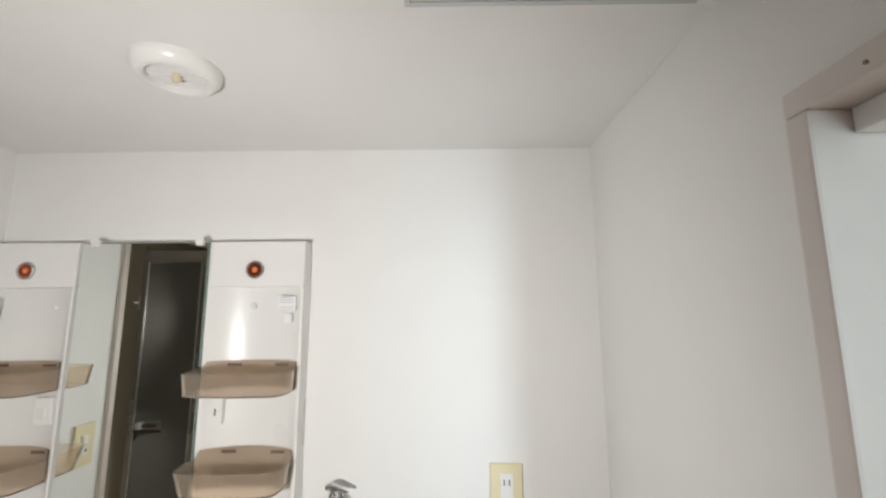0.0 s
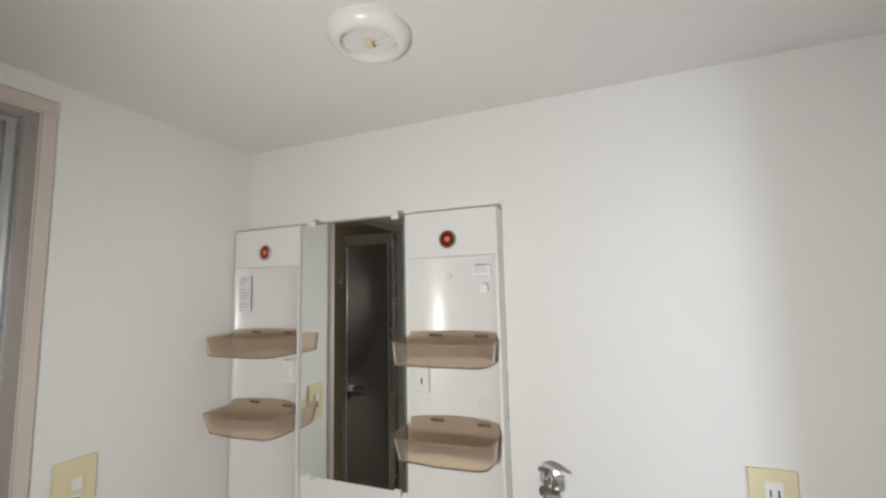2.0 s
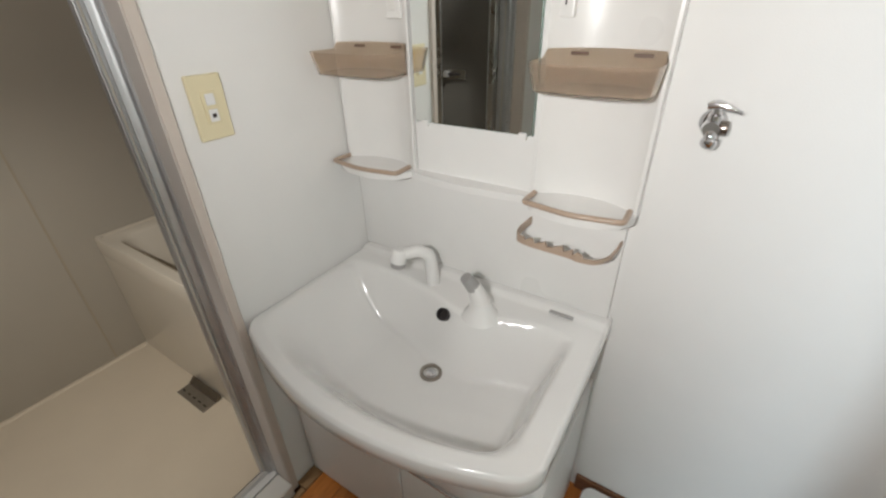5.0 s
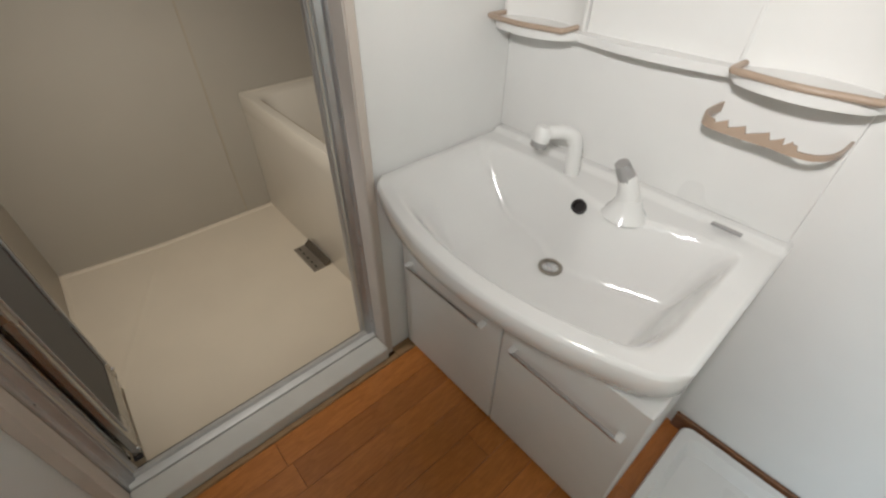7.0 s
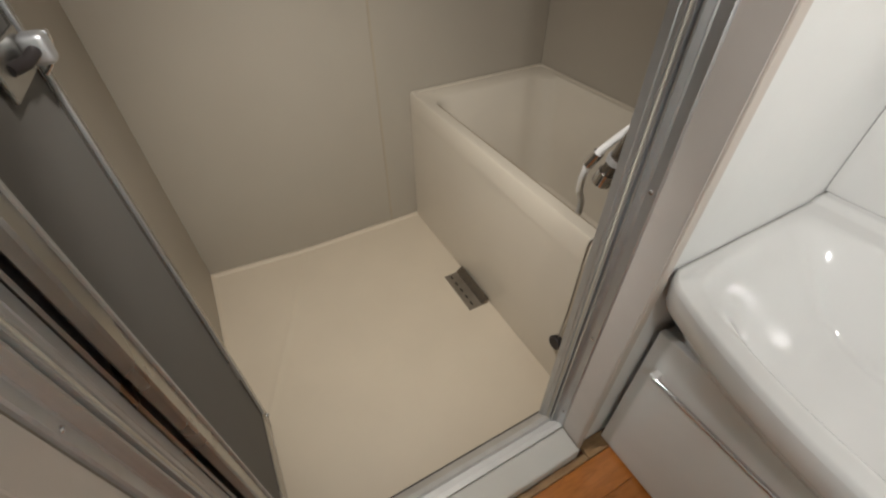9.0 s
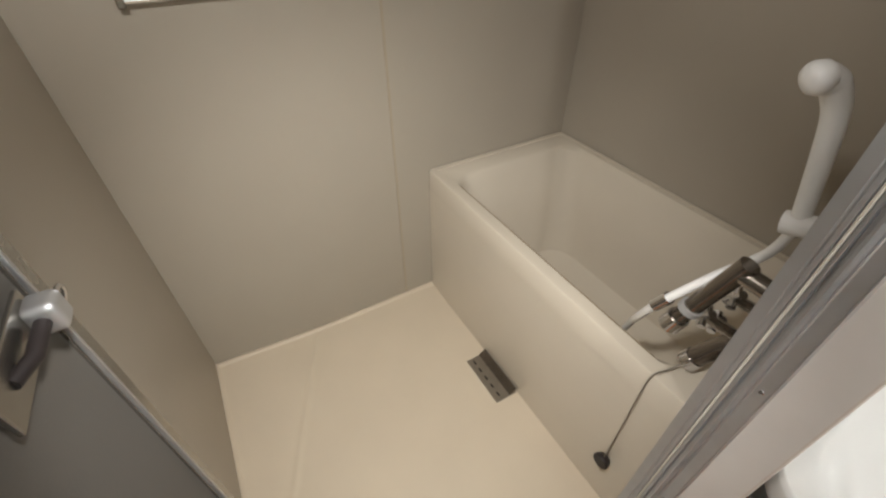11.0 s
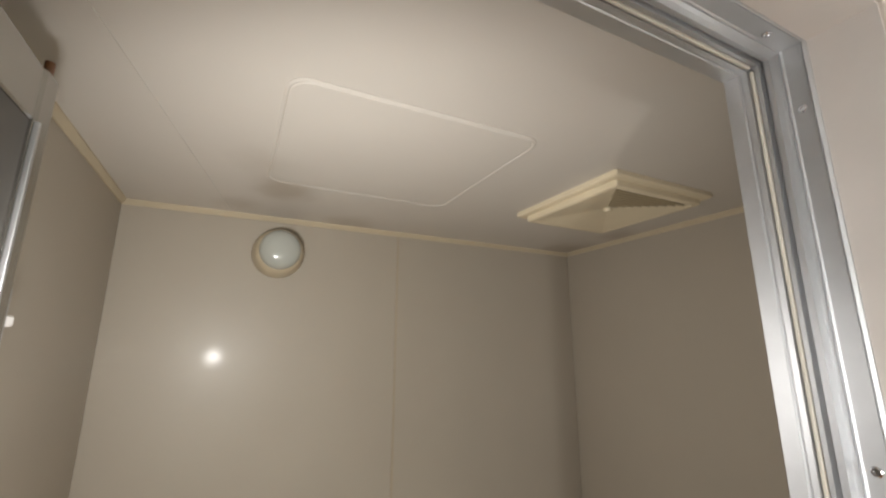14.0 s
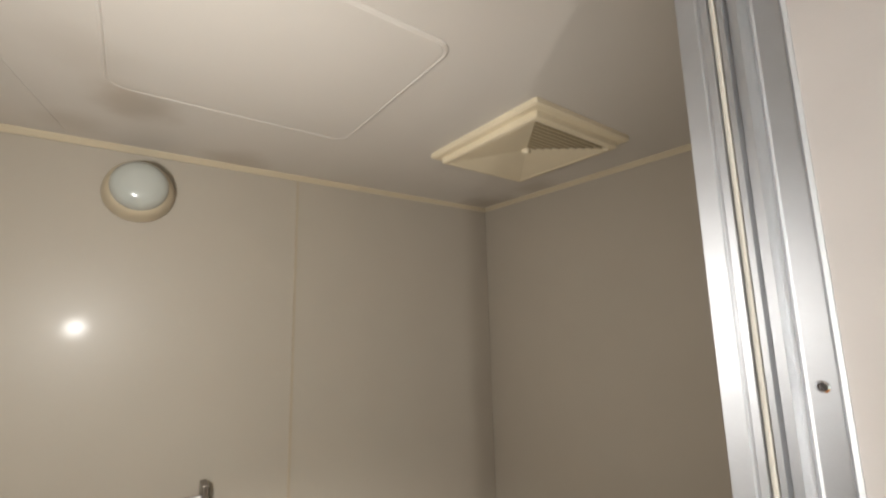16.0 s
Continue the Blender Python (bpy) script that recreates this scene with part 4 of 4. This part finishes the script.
def rack_mesh():
    b = bmesh.new()
    P = smooth_path([(0.556, -0.019, 0), (0.553, -0.075, 0), (0.560, -0.108, 0), (0.585, -0.122, 0), (0.63, -0.126, 0), (0.68, -0.128, 0), (0.705, -0.133, 0), (0.735, -0.128, 0), (0.754, -0.105, 0), (0.762, -0.07, 0), (0.765, -0.019, 0)], 10)
    R = []
    n = len(P)
    for i, p in enumerate(P):
        d = (P[min(i + 1, n - 1)] - P[max(i - 1, 0)]).normalized()
        o = Vector((-d.y, d.x, 0)) * 0.0022
        s = i / (n - 1)
        top = 0.926
        if 0.28 < s < 0.60:
            top = 0.918 + 0.014 * (((s - 0.28) / 0.32 * 5) % 1)
        if s > 0.62:
            top = 0.918
        z0 = 0.908 if s < 0.62 else 0.908
        R.append([b.verts.new((p + o + Vector((0, 0, z0)))), b.verts.new(p + o + Vector((0, 0, top))), b.verts.new(p - o + Vector((0, 0, top))), b.verts.new(p - o + Vector((0, 0, z0)))])
    for a, c2 in zip(R, R[1:]):
        for k in range(4):
            b.faces.new((a[k], a[(k + 1) % 4], c2[(k + 1) % 4], c2[k]))
    b.faces.new(R[0])
    b.faces.new(R[-1])
    return b


part("rack_band", rack_mesh(), M_BAR, rack)

# wall tap for the washing machine
wt = thing("washing_machine_tap", (0.868, 0, 1.17), "chrome washing machine tap on the wall", "tap")
part("flange", lathe((0.866, 0, 1.172), (0, -1, 0), [(0.028, 0), (0.028, 0.003), (0.022, 0.010), (0.013, 0.013)], 28), M_CHROME, wt, "", True)
part("valve_body", lathe((0.866, 0, 1.172), (0, -1, 0), [(0.012, 0.01), (0.012, 0.035), (0.017, 0.04), (0.019, 0.06), (0.016, 0.078), (0, 0.08)], 24), M_CHROME, wt, "", True)
part("stem", lathe((0.868, -0.058, 1.18), (0, 0, 1), [(0.014, 0), (0.014, 0.018), (0.009, 0.022), (0.009, 0.034)], 20), M_CHROME, wt, "", True)
part("lever", tube([(0.848, -0.062, 1.216), (0.868, -0.06, 1.219), (0.893, -0.066, 1.214), (0.912, -0.072, 1.209)], lambda s: 0.007 + 0.003 * math.sin(s * 5), 12), M_CHROME, wt, "", True)
part("spout", tube([(0.867, -0.062, 1.168), (0.868, -0.072, 1.160), (0.869, -0.074, 1.138)], 0.0125, 16), M_CHROME, wt, "", True)
part("hose_collar", lathe((0.869, -0.074, 1.154), (0, 0, -1), [(0.013, 0), (0.0165, 0.003), (0.0165, 0.014), (0.012, 0.02)], 20), M_CHROME, wt, "", True)
part("side_cap", lathe((0.866, -0.052, 1.172), (1, 0, 0), [(0.013, 0.01), (0.016, 0.018), (0.015, 0.030), (0, 0.032)], 20), M_DARKCHROME, wt, "", True)

for piece in [c2 for c2 in bpy.data.objects if c2.parent == wt]:
    for v in piece.data.vertices:
        v.co = Vector((0.867, 0, 1.185)) + (v.co - Vector((0.867, 0, 1.178))) * 0.80

# plates on the walls
ou = thing("wall_socket", (1.252, 0, 1.19), "yellowed cream double wall socket plate", "socket")
part("plate", box(1.216, 1.289, -0.009, 0, 1.128, 1.251, 0.003, 3), M_PLATE, ou)
ins = part("insert", box(1.238, 1.267, -0.0115, -0.008, 1.148, 1.231, 0.0015, 2), M_WHITE, ou)
for z in (1.172, 1.212):
    for dx in (-0.006, 0.006):
        part("slot", box(1.2525 + dx - 0.0012, 1.2525 + dx + 0.0012, -0.0125, -0.011, z - 0.006, z + 0.006), M_BLACK, ins)
sw = thing("light_switch", (0, -0.413, 1.2), "yellowed cream light switch plate beside the bathroom door", "switch")
part("plate", box(0, 0.009, -0.449, -0.377, 1.138, 1.263, 0.003, 3), M_PLATE, sw)
ins = part("insert", box(0.008, 0.0115, -0.427, -0.398, 1.170, 1.232, 0.0015, 2), M_PLATE, sw)
part("switch_key", box(0.011, 0.0145, -0.422, -0.403, 1.206, 1.228, 0.002, 2), M_WHITE, ins)
part("switch_key", box(0.011, 0.0145, -0.422, -0.403, 1.174, 1.198, 0.002, 2), M_WHITE, ins)
part("pilot_lamp", box(0.0142, 0.0155, -0.417, -0.409, 1.182, 1.190), M_BLACK, ins)

# ceiling fittings
fan = thing("ceiling_fan_vent", (0.672, -0.39, H), "round white plastic ventilation grille on the ceiling", "vent")
FC = (0.659, -0.371, H)
part("ring", lathe(FC, (0, 0, -1), [(0.070, 0), (0.0705, 0.004), (0.068, 0.012), (0.060, 0.022), (0.053, 0.0245), (0.048, 0.023), (0.0455, 0.012), (0.044, 0.004)], 48), M_WHITE, fan, "", True)
part("well", lathe(FC, (0, 0, -1), [(0.046, 0.003), (0, 0.003)], 32), M_CREAM, fan)
for k in range(7):
    yy = -0.035 + k * 0.0117
    hw = math.sqrt(0.045 ** 2 - yy ** 2)
    part("slat", box(FC[0] - hw, FC[0] + hw, FC[1] + yy - 0.0023, FC[1] + yy + 0.0023, H - 0.015, H - 0.004), M_WHITE, fan)
part("knob", lathe(FC, (0, 0, -1), [(0.007, 0.004), (0.0075, 0.022), (0.005, 0.026), (0.003, 0.026), (0.003, 0.023), (0, 0.023)], 18), M_CREAM, fan, "", True)
ch = thing("ceiling_hatch", (1.27, -0.73, H), "white access hatch with a grey aluminium frame in the ceiling", "hatch")
for x0, x1, y0, y1 in ((1.066, 1.074, -0.92, -0.517), (1.452, 1.460, -0.92, -0.517), (1.074, 1.452, -0.525, -0.517), (1.074, 1.452, -0.92, -0.912)):
    part("frame_bar", box(x0, x1, y0, y1, H - 0.007, H), M_ALU, ch)
part("panel", box(1.074, 1.452, -0.912, -0.525, H - 0.004, H), M_WHITE, ch)

# drip pan for a washing machine
pan = thing("washing_machine_pan", (1.16, -0.34, 0), "empty white plastic washing machine drip pan on the floor", "drip pan")
po = rounded(0.812, 1.462, -0.655, -0.016, 0.03, 5)
pi_ = rounded(0.842, 1.432, -0.625, -0.046, 0.04, 5)
pj = rounded(0.859, 1.415, -0.608, -0.063, 0.04, 5)
part("tray", loft([ring_z(po, 0.0), ring_z(po, 0.045), ring_z(scaled(po, 0.99), 0.052), ring_z(scaled(pi_, 1.01), 0.052), ring_z(pi_, 0.046), ring_z(pj, 0.016)]), M_WHITE, pan, "", True)
part("drain_cover", lathe((1.15, -0.15, 0.016), (0, 0, 1), [(0.05, 0), (0.05, 0.004), (0.03, 0.006), (0, 0.006)], 28), M_GREYPL, pan, "", True)

# ---- floor boards: narrow strips laid in staggered lengths ----
rnd = random.Random(11)
W = 0.088
lengths = (0.30, 0.46, 0.62, 0.90)
plank_mesh = {}
for L in lengths:
    me = bpy.data.meshes.new("plank")
    b = box(0.0004, W - 0.0004, 0.0004, L - 0.0004, -0.008, 0.0, 0.0008, 1)
    bmesh.ops.recalc_face_normals(b, faces=b.faces[:])
    b.to_mesh(me)
    b.free()
    me.materials.append(M_PLANK)
    plank_mesh[L] = me
col = 0
x = 0.0465
while x + W < XE + 0.06:
    y = YS - rnd.uniform(0, 0.09)
    while y < -0.002:
        fits = [k for k in lengths if y + k < 0.09]
        if not fits:
            break
        L = rnd.choice(fits)
        under_cabinet = x + W < 0.77 and y > -0.38
        under_pan = x > 0.86 and y > -0.60
        if not (under_cabinet or under_pan):
            o = new("plank", plank_mesh[L])
            o.location = (x, y, 0)
            o.parent = floor
        y += L
    x += W
    col += 1
